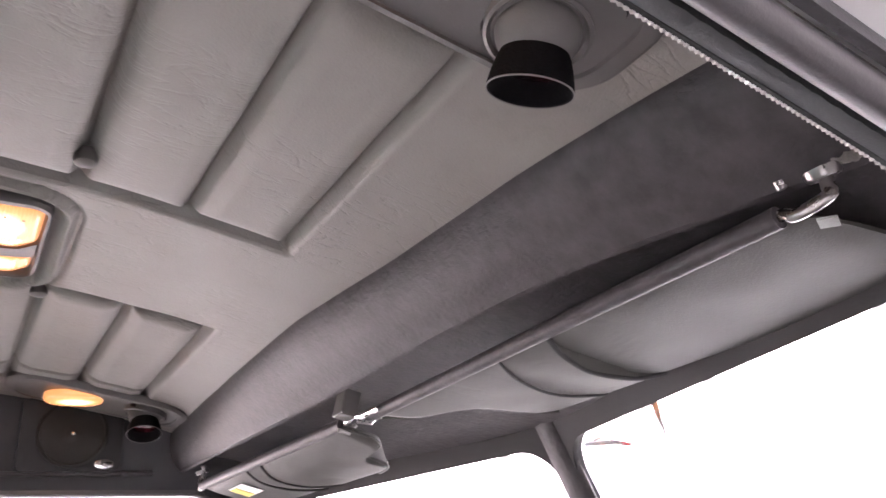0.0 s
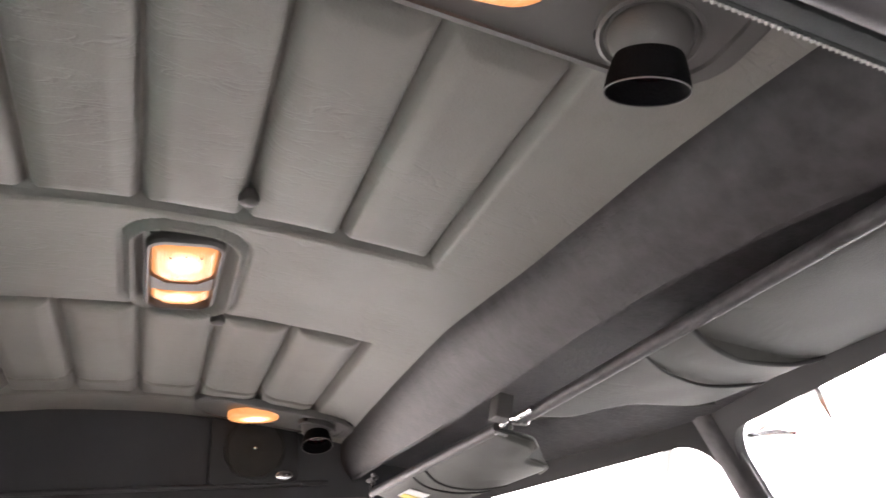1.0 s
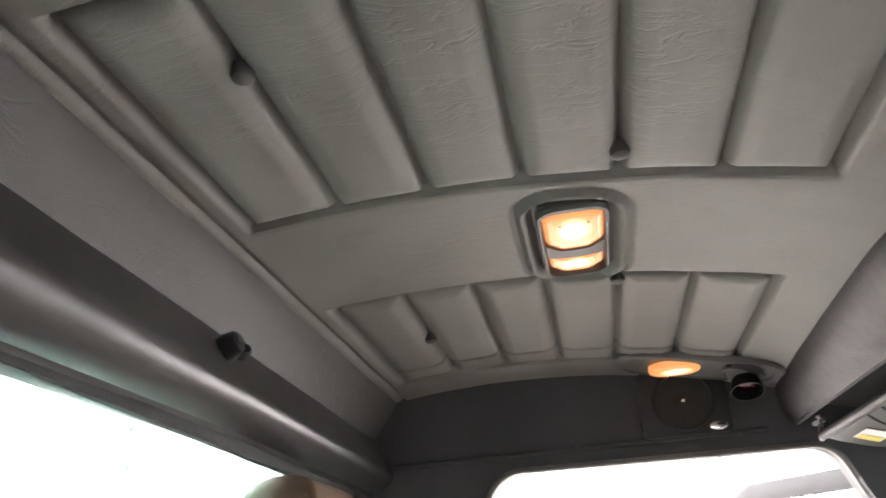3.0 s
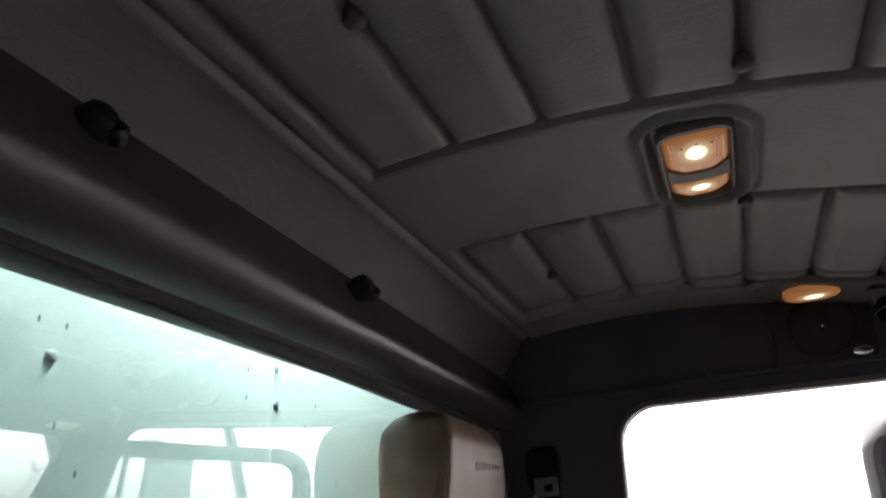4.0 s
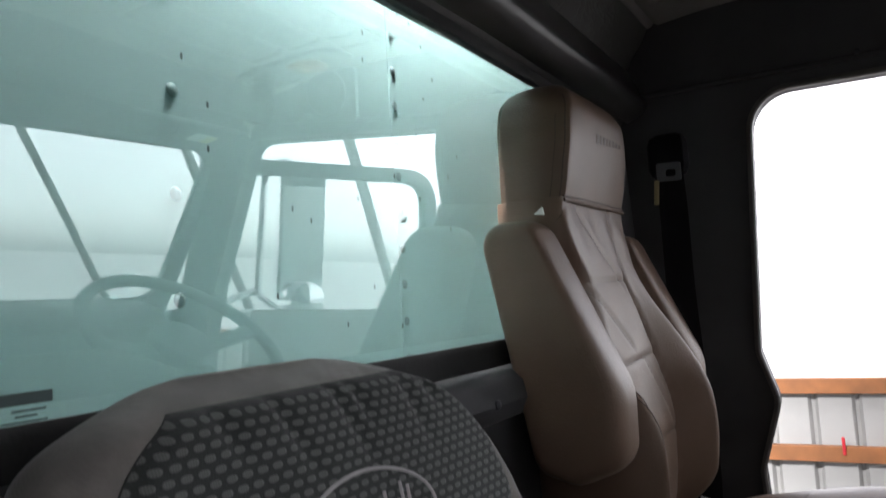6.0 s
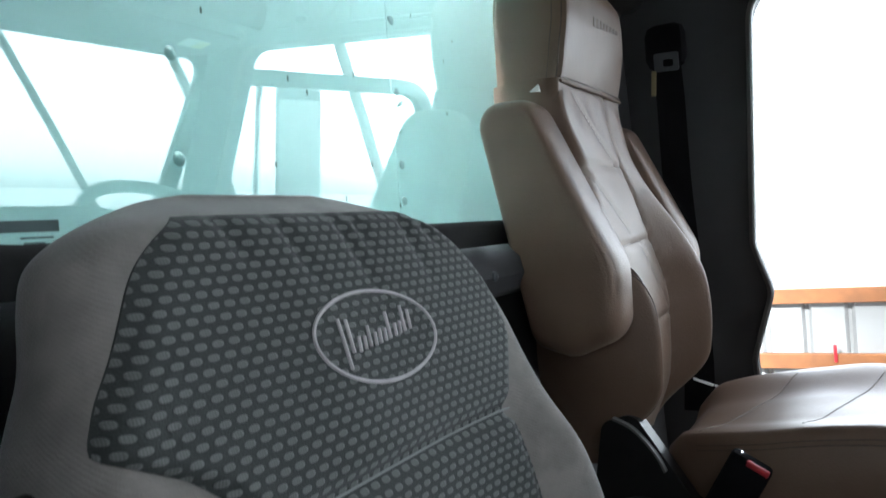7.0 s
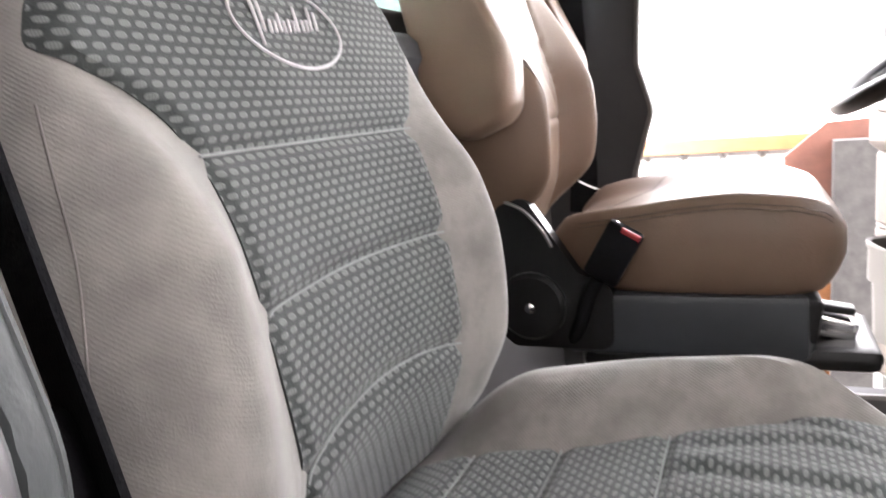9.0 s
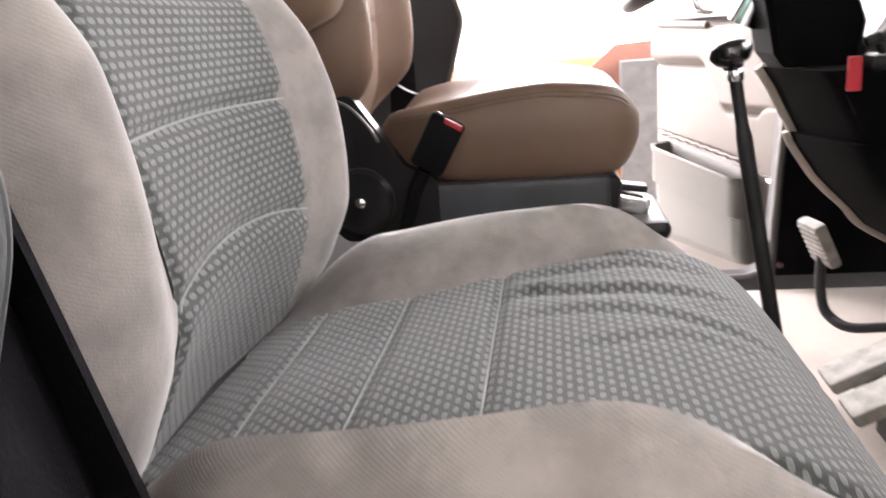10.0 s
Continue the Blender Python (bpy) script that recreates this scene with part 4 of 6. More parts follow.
def c_front(s, k, folds=C_FOLDS):
    b = c_edge(s, k)
    w = lerp(C_WIDE, k)
    base = lerp([(0.36, 0.400), (0.40, 0.416), (0.44, 0.428), (0.50, 0.436), (0.60, 0.448), (0.70, 0.455), (0.76, 0.446), (0.80, 0.425), (0.835, 0.38)], k)
    bol = 0.047 * smooth(0.36, 0.48, k) * smooth(0.83, 0.66, k)
    t = (abs(s) - b) / (w - b)
    lift = bol * smooth(-0.1, 0.5, t)
    fold = 0.0
    for k0, s0, k1, s1, deep in folds:
        q = (k - k0) / (k1 - k0)
        if -0.2 < q < 1.2:
            off = s - (s0 + (s1 - s0) * q + 0.010 * math.sin(q * 4 + s0 * 40))
            fade = smooth(-0.15, 0.25, q) * smooth(1.15, 0.75, q)
            fold += deep * fade * (0.8 * math.exp(-((off - 0.014) / 0.013) ** 2) - 0.8 * math.exp(-(off / 0.0085) ** 2))
    crease = 0.0032 * noise.noise(Vector((s * 55, k * 7 + s * 12, 9.0))) * smooth(0.0, 0.25, t)
    return base + lift + fold + crease + 0.003 * noise.noise(Vector((s * 9, k * 9, 2.1)))


def c_place(s, d, k):
    return Vector((k, PC + s, d))


bm = slab([0.36 + 0.475 * i / 44 for i in range(45)], lambda k: lerp(C_WIDE, k), lambda s, k: c_front(s, k, ()) - 0.007 * smooth(0.0, 0.02, c_edge(s, k) - abs(s)), lambda s, k: lerp([(0.36, 0.31), (0.80, 0.30), (0.835, 0.33)], k), 0.055, c_place, 40)
p_cushion = part("cushion", bm, M_SUEDE, passenger_seat, "grey suede seat cushion with raised bolsters")


C_SEAMS = (0.440, 0.515, 0.598)


def c_ins_s(a, k):
    near, far = [min(c_edge(sgn, k) - 0.002, lerp(C_WIDE, k) * 0.92) for sgn in (-1, 1)]
    return -near + a * (near + far)


def c_ins(a, b):
    k = 0.385 + 0.45 * b
    s = c_ins_s(a, k)
    seam = sum(math.exp(-((k - q) / 0.006) ** 2) for q in C_SEAMS)
    edge = math.exp(-(min(a, 1 - a) * 0.30 / 0.006) ** 2)
    return Vector((k + 0.003 * smooth(0.8, 0.835, k), PC + s, c_front(s, k) + 0.006 - 0.0048 * seam - 0.006 * edge))


bm = sheet(bmesh.new(), 110, 120, c_ins, lambda a, b: (c_ins_s(a, 0.385 + 0.45 * b), 0.45 * b), thick=(-0.004, 0, -0.010))
part("insert", bm, M_FABRIC, p_cushion, "dotted green-grey woven cloth insert")
for q in C_SEAMS:
    bm = bmesh.new()
    tube(bm, [(q, PC + s, c_front(s, q) + 0.0026) for s in [c_ins_s(0.02 + 0.96 * i / 40, q) for i in range(41)]], 0.0009, 6)
    part("seam", bm, M_THREAD, p_cushion)
part("base", boxed((0.58, PC, 0.15), (0.38, 0.36, 0.30), 0.02), M_BLACK, passenger_seat)
part("side_skirt", boxed((0.58, PC, 0.29), (0.44, 0.44, 0.06), 0.02), M_BLACK, passenger_seat)

# driver's seat
DC = 0.275
driver_seat = thing("driver_seat", (0.55, DC, 0.0), "brown vinyl suspension driver's seat with raised armrests", "seat")
D_WIDE = [(0.50, 0.138), (0.56, 0.164), (0.66, 0.185), (0.76, 0.181), (0.86, 0.158), (0.91, 0.140), (0.96, 0.130), (1.01, 0.138), (1.055, 0.152)]
D_SPINE = [(0.50, 0.30), (0.60, 0.335), (0.70, 0.34), (0.80, 0.325), (0.93, 0.297), (1.055, 0.272)]
# seams between the middle panel and the side bolsters; the near bolster ends half way up
D_FAR_SEAM = [(0.50, 0.105), (0.62, 0.110), (0.72, 0.109), (0.80, 0.083), (0.874, 0.062), (0.933, 0.043), (0.97, 0.045), (1.05, 0.064)]
D_NEAR_SEAM = [(0.50, 0.118), (0.62, 0.122), (0.70, 0.128), (0.75, 0.134), (0.80, 0.150), (0.86, 0.180), (0.90, 0.20), (1.05, 0.25)]
# stitched lines across the middle panel: (s, z) at both ends
D_LINES = ((-0.131, 1.036, -0.160, 0.930), (-0.080, 1.040, 0.020, 0.925), (-0.157, 0.956, -0.030, 0.832), (-0.165, 0.928, 0.043, 0.933), (-0.150, 0.806, 0.080, 0.814), (-0.128, 0.680, 0.108, 0.690), (0.020, 0.806, 0.092, 0.705), (0.045, 0.925, 0.078, 0.820))


def d_shift(k):
    return -0.020 * smooth(0.88, 1.03, k)


def d_side(s, k):
    """The side towards the middle of the cab does not narrow below the headrest."""
    return (s * lerp([(0.84, 1.0), (0.92, 1.13), (0.97, 1.20), (1.02, 1.13), (1.055, 1.0)], k) if s < 0 else s) + d_shift(k)


def d_front(s, k):
    w = lerp(D_WIDE, k)
    c = lerp(D_FAR_SEAM if s > 0 else D_NEAR_SEAM, k)
    lift = 0.0
    if abs(s) > c and w > c + 0.01:
        lift = 0.066 * smooth(0.98, 0.72, k) * smooth(0.50, 0.62, k) * smooth(-0.05, 0.75, (abs(s) - c) / (w - c))
    sewn = 0.0045 * math.exp(-((abs(s) - c) / 0.005) ** 2)
    for s0, z0, s1, z1 in D_LINES:
        dx, dz = s1 - s0, z1 - z0
        q = min(1.0, max(0.0, ((s - s0) * dx + (k - z0) * dz) / (dx * dx + dz * dz)))
        sewn += 0.0028 * math.exp(-(((s - s0 - q * dx) ** 2 + (k - z0 - q * dz) ** 2) / 0.0045 ** 2))
    puff = 0.004 * math.exp(-((k - 1.0) / 0.05) ** 2) * noise.noise(Vector((s * 26, k * 8, 5.0)))
    return lerp(D_SPINE, k) + lift - sewn + puff + 0.0012 * noise.noise(Vector((s * 18, k * 18, 4.0)))


def d_round(k):
    return 0.042 - 0.028 * smooth(0.90, 0.99, k)


def d_skin(s, k):
    w, r = lerp(D_WIDE, k), d_round(k)
    e = min(1.0, max(0.0, (abs(s) - (w - r)) / r))
    f = d_front(s, k)
    return f - (f - 0.19) * 0.5 * (1 - math.sqrt(1 - e * e))


def d_at(s, k, lift=0.0):
    return Vector((d_skin(s, k) + lift, DC + d_side(s, k), k))


bm = slab([0.50 + 0.555 * i / 100 for i in range(101)], lambda k: lerp(D_WIDE, k), d_front, lambda s, k: lerp([(0.50, 0.20), (0.90, 0.185), (1.055, 0.170)], k), d_round, lambda s, d, k: Vector((d, DC + d_side(s, k), k)), 84)
d_back = part("backrest", bm, M_LEATHER, driver_seat)
# sewn edge of each bolster, and the double stitching beside the near one
for table, sgn, k0, k1, off, rad in ((D_FAR_SEAM, 1, 0.55, 1.045, 0.0, 0.0009), (D_NEAR_SEAM, -1, 0.55, 0.80, 0.0, 0.0009), (D_NEAR_SEAM, -1, 0.56, 0.79, 0.022, 0.0008), (D_NEAR_SEAM, -1, 0.56, 0.79, 0.028, 0.0008)):
    bm = bmesh.new()
    tube(bm, [d_at(sgn * min(lerp(table, k) + off, lerp(D_WIDE, k) - 0.012), k, 0.0006) for k in [k0 + (k1 - k0) * i / 40 for i in range(41)]], rad, 6)
    part("seam", bm, M_BTHREAD, d_back)
for s0, z0, s1, z1 in D_LINES:
    bm = bmesh.new()
    path = [(s0 + (s1 - s0) * i / 20, z0 + (z1 - z0) * i / 20) for i in range(21)]
    tube(bm, [d_at(a, k, 0.0003) for a, k in path if abs(a) < lerp(D_WIDE, k) - 0.004], 0.0006, 6)
    part("seam", bm, M_BTHREAD, d_back)

# headrest: a flat front with a sharp sewn edge towards the side, nodding forward at its top
HC = DC - 0.014
H_WIDE = [(1.050, 0.144), (1.10, 0.146), (1.16, 0.142), (1.195, 0.132), (1.215, 0.116), (1.230, 0.093), (1.240, 0.065)]
H_FRONT = [(1.050, 0.272), (1.09, 0.280), (1.145, 0.288), (1.185, 0.289), (1.212, 0.279), (1.230, 0.258), (1.240, 0.232)]


def h_front(s, k):
    return lerp(H_FRONT, k) + 0.004 * (1 - (s / 0.155) ** 2) + 0.001 * noise.noise(Vector((s * 20, k * 20, 6.0)))


bm = slab([1.050 + 0.190 * (1 - (1 - i / 34) ** 1.3) for i in range(35)], lambda k: lerp(H_WIDE, k), h_front, lambda s, k: lerp([(1.050, 0.172), (1.2, 0.168), (1.240, 0.19)], k), 0.011, lambda s, d, k: Vector((d, HC + s, k)), 44)
d_head = part("headrest", bm, M_LEATHER, driver_seat, "brown vinyl headrest with worn embroidery")
sewn = [[(h_front(0.14, k) - 0.006, HC - lerp(H_WIDE, k) + 0.002, k) for k in [1.055 + 0.15 * i / 20 for i in range(21)]], [(h_front(0.14, k) - 0.020, HC - lerp(H_WIDE, k) - 0.0004, k) for k in [1.055 + 0.12 * i / 20 for i in range(21)]]]
sewn += [[(h_front(a, 1.052) + 0.0008, HC + a, z) for a in [-0.142 + 0.284 * i / 16 for i in range(17)]] for z in (1.0505, 1.0565)]
for line, rad in zip(sewn, (0.0012, 0.0008, 0.0026, 0.0012)):
    bm = bmesh.new()
    tube(bm, line, rad, 8)
    part("seam", bm, M_LEATHER if rad > 0.002 else M_BTHREAD, d_head)
for i in range(8):
    part("embroidery", boxed((h_front(0, 1.152) + 0.0003, HC - 0.026 + 0.0165 * i, 1.152 + 0.0006 * i), (0.0010, 0.0085, 0.014 - 0.001 * i), 0.0006, (0, 6, 0)), M_WORN, d_head)


def armrest(y, name="armrest"):
    prof = rounded([(0.180, 1.020), (0.262, 1.018), (0.368, 0.792), (0.366, 0.700), (0.298, 0.672), (0.246, 0.688)], [0.03, 0.03, 0.09, 0.040, 0.035, 0.03], 8)
    loops = []
    for th in [-84 + 12 * i for i in range(15)]:
        o, inset = 0.044 * math.copysign(abs(math.sin(radians(th))) ** 0.7, th), 0.030 * (1 - abs(math.cos(radians(th))) ** 0.55)
        cx, cz = 0.272, 0.85
        loops.append([Vector((x + (cx - x) * inset / 0.09, y + o, z + (cz - z) * inset / 0.15)) for x, z in prof])
    return part(name, rings(bmesh.new(), loops), M_LEATHER, driver_seat, "raised brown vinyl armrest")


armrest(DC - 0.222)
armrest(DC + 0.222)

DCW = [(0.37, 0.13), (0.40, 0.165), (0.46, 0.188), (0.55, 0.196), (0.68, 0.198), (0.733, 0.190), (0.762, 0.165), (0.777, 0.12)]


def dc_front(s, k):
    w = lerp(DCW, k)
    base = lerp([(0.37, 0.500), (0.40, 0.528), (0.50, 0.545), (0.60, 0.558), (0.70, 0.563), (0.743, 0.554), (0.777, 0.515)], k)
    base += 0.008 + 0.010 * smooth(0.74, 0.62, k)
    base += 0.010 * smooth(0.05, 0.15, s) * smooth(0.79, 0.60, k)
    return base - 0.010 * (1 - smooth(0.4, 0.85, abs(s) / w)) * smooth(0.8, 0.6, k) + 0.0015 * noise.noise(Vector((s * 14, k * 14, 3)))


def dc_back(s, k):
    return lerp([(0.37, 0.478), (0.42, 0.450), (0.50, 0.436), (0.68, 0.433), (0.743, 0.442), (0.777, 0.478)], k)


bm = slab([0.37 + 0.407 * (i / 36) for i in range(37)], lambda k: lerp(DCW, k), dc_front, dc_back, 0.022, lambda s, d, k: Vector((k, DC + 0.03 + s, d)), 48)
d_cush = part("cushion", bm, M_LEATHER, driver_seat)
for dz in (0.012, 0.018):
    bm = bmesh.new()
    tube(bm, [(k, DC + 0.03 - lerp(DCW, k) - 0.0005 + (0.0035 if dz < 0.015 else 0.001), dc_front(-lerp(DCW, k) * 0.8, k) - dz) for k in [0.42 + 0.335 * i / 40 for i in range(41)]], 0.0008, 6)
    part("seam", bm, M_BTHREAD, d_cush)
for k in (0.47, 0.60):
    bm = bmesh.new()
    tube(bm, [(k + 0.05 * (s / 0.15), DC + 0.03 + s, dc_front(s, k + 0.05 * (s / 0.15)) + 0.0002) for s in [-0.15 + 0.3 * i / 20 for i in range(21)]], 0.0007, 6)
    part("seam", bm, M_BTHREAD, d_cush)
bm = boxed((0.575, DC, 0.385), (0.32, 0.30, 0.10), 0.02)
part("suspension_base", bm, M_SEATBASE, driver_seat)
bm = boxed((0.58, DC, 0.18), (0.34, 0.28, 0.36), 0.03)
part("pedestal", bm, M_BLACK, driver_seat)
bm = bmesh.new()
lathe(bm, [(0.052, 0), (0.052, 0.012), (0.046, 0.018), (0, 0.018)], pose(0.35, DC - 0.165, 0.42, 90, 0, 0))
recl = part("recliner_cover", bm, M_BLACK, driver_seat)
bm = bmesh.new()
lathe(bm, [(0.008, 0), (0.008, 0.004), (0.004, 0.006), (0, 0.006)], pose(0.35, DC - 0.183, 0.42, 90, 0, 0), 16)
part("bolt", bm, M_CHROME, recl)

# outer world and cab fittings, coarse
half_wall = thing("half_wall", (0.5, 3.0, -1.15), "white corrugated steel half wall with pine rails", "wall", kind="structure")
part("rail", boxed((0.5, 3.0, 0.430), (9, 0.04, 0.070), 0.004), M_TIMBER, half_wall)
part("rail", boxed((0.5, 3.0, 0.125), (9, 0.04, 0.070), 0.004), M_TIMBER, half_wall)
bm = bmesh.new()
sheet(bm, 600, 1, lambda a, b: Vector((-4 + 9 * a, 3.03 + (0.028 if (a * 600) % 12 < 2 else 0.0), -1.15 + 1.58 * b)), thick=(0, 0.004, 0))
part("cladding", bm, M_CORRUGATED, half_wall)
bm = bmesh.new()
rings(bm, [[Vector((0.270, DC - 0.262 + o, 1.022)), Vector((0.282, DC - 0.258 + o, 1.021)), Vector((0.277, DC - 0.250 + o, 1.032))] for o in (0.0, 0.004)])
part("torn_edge", bm, M_WHITE, driver_seat, "torn flap showing pale foam")

# ---- hoops of the shelter, and an unseen dark wall and roof that block light ----
hoop_pts = [(3.0, 0.36), (2.70, 0.82), (2.41, 1.29), (2.26, 1.52), (2.11, 1.75), (1.88, 2.08), (1.55, 2.45), (1.10, 2.82), (0.55, 3.12), (-0.1, 3.28), (-0.9, 3.25), (-1.6, 3.0), (-2.05, 2.45), (-2.12, 1.7), (-2.14, 0.4)]
hoop_bm = bmesh.new()
tube(hoop_bm, [(0, y, z) for y, z in hoop_pts] + [(0, -2.14, -1.15)], 0.028, 8)
hoop0 = part("shelter_hoop", hoop_bm, M_GREYPLAST)
tagged(hoop0, "bent grey steel hoop of an open shelter", "hoop", "shelter hoops", "structure")
hoop0.matrix_basis = pose(1.9, 0, 0)
for x in (3.01, 4.33, 5.65):
    copy_thing(hoop0, pose(x, 0, 0))
# unseen wall, added to keep light out of the passenger's doorway
bm = bmesh.new()
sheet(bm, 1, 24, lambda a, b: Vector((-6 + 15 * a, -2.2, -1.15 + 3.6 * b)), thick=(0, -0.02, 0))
tagged(part("side_light_blocker", bm, M_LIGHTBLOCK), "unseen dark wall that blocks light from the side", "wall", kind="structure")
# unseen roof, added to keep overhead sky light off the cab and door
blocker_pts = [(-2.2, 2.45), (-1.7, 3.15), (-0.9, 3.46), (-0.1, 3.52), (0.6, 3.38), (1.2, 3.10)]
bm = bmesh.new()
rings(bm, [[Vector((x, y, z)) for y, z in blocker_pts] + [Vector((x, y, z + 0.03)) for y, z in blocker_pts[::-1]] for x in (-6.0, 4.5)])
tagged(part("sky_light_blocker", bm, M_LIGHTBLOCK), "unseen dark roof that blocks light from the sky", "roof", kind="structure")


# ---- overhead fittings ----
def lens_bm(c, outline, drop):
    """A shallow rounded lens that hangs below its plate; outline in (x, y) about c."""
    mx, my = [sum(p[i] for p in outline) / len(outline) for i in (0, 1)]
    loops = [[Vector((c[0] + mx + (a - mx) * f, c[1] + my + (b - my) * f, c[2] - d)) for a, b in outline] for f, d in ((1.0, 0.0), (1.0, drop * 0.45), (0.93, drop * 0.8), (0.75, drop), (0.3, drop * 1.08))]
    return rings(bmesh.new(), loops)


def box_line(x0, y0, x1, y1):
    return [(x0, y0), (x1, y0), (x1, y1), (x0, y1)]


lz = liner_z(LX) + 0.004
centre_lamp = thing("ceiling_lamp", (LX, LY, lz), "lit amber dome lamp in a dark rounded frame", "ceiling lamp")
ring_o, ring_i = rounded(box_line(-0.044, -0.102, 0.044, 0.104), 0.024), rounded(box_line(-0.0375, -0.090, 0.0375, 0.0985), 0.018)
loops = []
for pts, d in ((ring_o, 0.0), (ring_o, 0.006), ([(a * 0.95, b * 0.97) for a, b in ring_o], 0.010), ([(a * 1.04, b * 1.02) for a, b in ring_i], 0.010), (ring_i, 0.006), (ring_i, -0.006)):
    loops.append([Vector((LX + a, LY + b, lz - d)) for a, b in pts])
part("frame", rings(bmesh.new(), loops, caps=False), M_LAMPFRAME, centre_lamp)
part("backing", boxed((LX, LY, lz + 0.004), (0.080, 0.195, 0.006), 0.001), M_LAMPFRAME, centre_lamp)
# the large lens ends in a bow, the rib follows it and the small lens is a crescent
big = rounded([(-0.0365, -0.084), (0.0365, -0.084), (0.036, -0.002), (0.018, 0.020), (-0.018, 0.020), (-0.036, -0.002)], [0.008, 0.008, 0.016, 0.016, 0.016, 0.016], 5)
small = rounded([(-0.0350, 0.041), (-0.018, 0.046), (0.0, 0.0475), (0.018, 0.046), (0.0350, 0.041), (0.0350, 0.075), (0.018, 0.096), (-0.018, 0.096), (-0.0350, 0.075)], [0.003, 0.01, 0.01, 0.01, 0.003, 0.018, 0.016, 0.016, 0.018], 4)
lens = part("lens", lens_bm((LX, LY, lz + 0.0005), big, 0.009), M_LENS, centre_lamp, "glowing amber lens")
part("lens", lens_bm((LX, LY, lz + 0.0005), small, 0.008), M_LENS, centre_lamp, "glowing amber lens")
bow = [(-0.037, 0.001), (-0.019, 0.0215), (0.0, 0.0235), (0.019, 0.0215), (0.037, 0.001), (0.037, 0.039), (0.019, 0.0445), (0.0, 0.046), (-0.019, 0.0445), (-0.037, 0.039)]
part("rib", rings(bmesh.new(), [[Vector((LX + a, LY + b, lz - d)) for a, b in bow] for d in (-0.004, 0.006, 0.0072)]), M_LAMPFRAME, centre_lamp)
for a, b in ((-0.016, -0.056), (0.001, -0.061), (0.018, -0.058)):
    bm = bmesh.new()
    lathe(bm, [(0.0010, 0.0), (0.0009, -0.002), (0.0, -0.0024)], pose(LX + a, LY + b, lz - 0.0085), 10)
    part("pin", bm, M_LAMPFRAME, lens)


AIM = (-0.055, 0.340, -0.939)    # where the ball spots point, for the lamp beside the doorway


def map_lamp(yc, face):
    """An oval plate with a lit lens and a swivelling ball spot with a black hood."""
    zx = liner_z(0.885) + 0.002
    th = thing("map_lamp", (0.885, yc, zx), "grey oval map lamp with amber lens and hooded ball spot", "ceiling lamp", "map lamps")
    pts = rounded([(-0.14, -0.066), (0.158, -0.066), (0.158, 0.066), (-0.14, 0.066)], 0.052, 10)
    slope = lambda a: liner_z(0.885 + a) - zx
    loops = [[Vector((0.885 + a * f, yc + b * f, zx + 0.004 + slope(a * f) - d)) for a, b in pts] for f, d in ((1.0, 0), (1.0, 0.008), (0.96, 0.013), (0.885, 0.014), (0.88, 0.011), (0.4, 0.012))]
    pl = part("plate", rings(bmesh.new(), loops), M_GREYPLAST, th)
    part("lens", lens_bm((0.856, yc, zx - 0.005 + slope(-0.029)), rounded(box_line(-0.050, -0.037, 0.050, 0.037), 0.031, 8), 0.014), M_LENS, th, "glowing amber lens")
    bx, by, bz = 0.971, yc - face * 0.013, zx + slope(0.086) - 0.012
    # recessed field round the ball, pointed towards its ends
    field = rounded([(0.941, 0.040), (0.938, -0.006), (0.975, -0.046), (1.006, -0.036), (1.010, 0.010), (0.975, 0.046)], 0.010, 4)
    for name, f, d, m in (("joint", 1.0, 0.0135, M_BLACK), ("socket", 0.965, 0.0155, M_GREYPLAST)):
        ring = [(0.973 + (a - 0.973) * f, yc - face * b * f) for a, b in field]
        bm = rings(bmesh.new(), [[Vector((a, b, zx + slope(a - 0.885) + h)) for a, b in ring] for h in (0.004, -d + 0.0008, -d)])
        part(name, bm, m, pl)
    bm = bmesh.new()
    lathe(bm, [(0.037, 0.010), (0.0365, -0.0050), (0.034, -0.0064), (0.0315, -0.004), (0.031, 0.010)], pose(bx, by, bz, 0, 14, 0))
    part("ball_collar", bm, M_GREYPLAST, pl)
    bm = bmesh.new()
    bmesh.ops.create_uvsphere(bm, u_segments=32, v_segments=20, radius=0.0293, matrix=pose(bx, by, bz))
    ball = part("ball", bm, M_GREYPLAST, th)
    bm = bmesh.new()
    tube(bm, [(bx - 0.0296 * math.sin(t) * 0.62, by - face * 0.0296 * math.sin(t) * 0.40, bz - 0.0296 * math.cos(t) * 0.9) for t in [-0.3 + 1.8 * i / 12 for i in range(13)]], 0.0007, 5)
    part("split_line", bm, M_BLACK, ball)
    aim = Matrix.Translation((bx, by, bz)) @ Vector((AIM[0], face * -AIM[1], AIM[2])).to_track_quat("Z", "Y").to_matrix().to_4x4()
    bm = bmesh.new()
    lathe(bm, [(0.0205, 0.016), (0.0222, 0.0155), (0.0245, 0.021), (0.0274, 0.032), (0.0292, 0.0425), (0.0286, 0.0432), (0.0276, 0.0425), (0.0258, 0.032), (0.0235, 0.0265), (0.0, 0.026)], aim, 40)
    hood = part("hood", bm, M_BELT, th, "black flared hood")
    bm = bmesh.new()
    tube(bm, [aim @ Vector((0.0289 * math.cos(t), 0.0289 * math.sin(t), 0.0430)) for t in [2 * math.pi * i / 48 for i in range(48)]], 0.0006, 5, closed=True)
    part("rim", bm, M_GREYPLAST, hood, "pale worn rim")
    bm = bmesh.new()
    lathe(bm, [(0.0225, 0.0262), (0.019, 0.0285), (0.0, 0.030)], aim, 24)
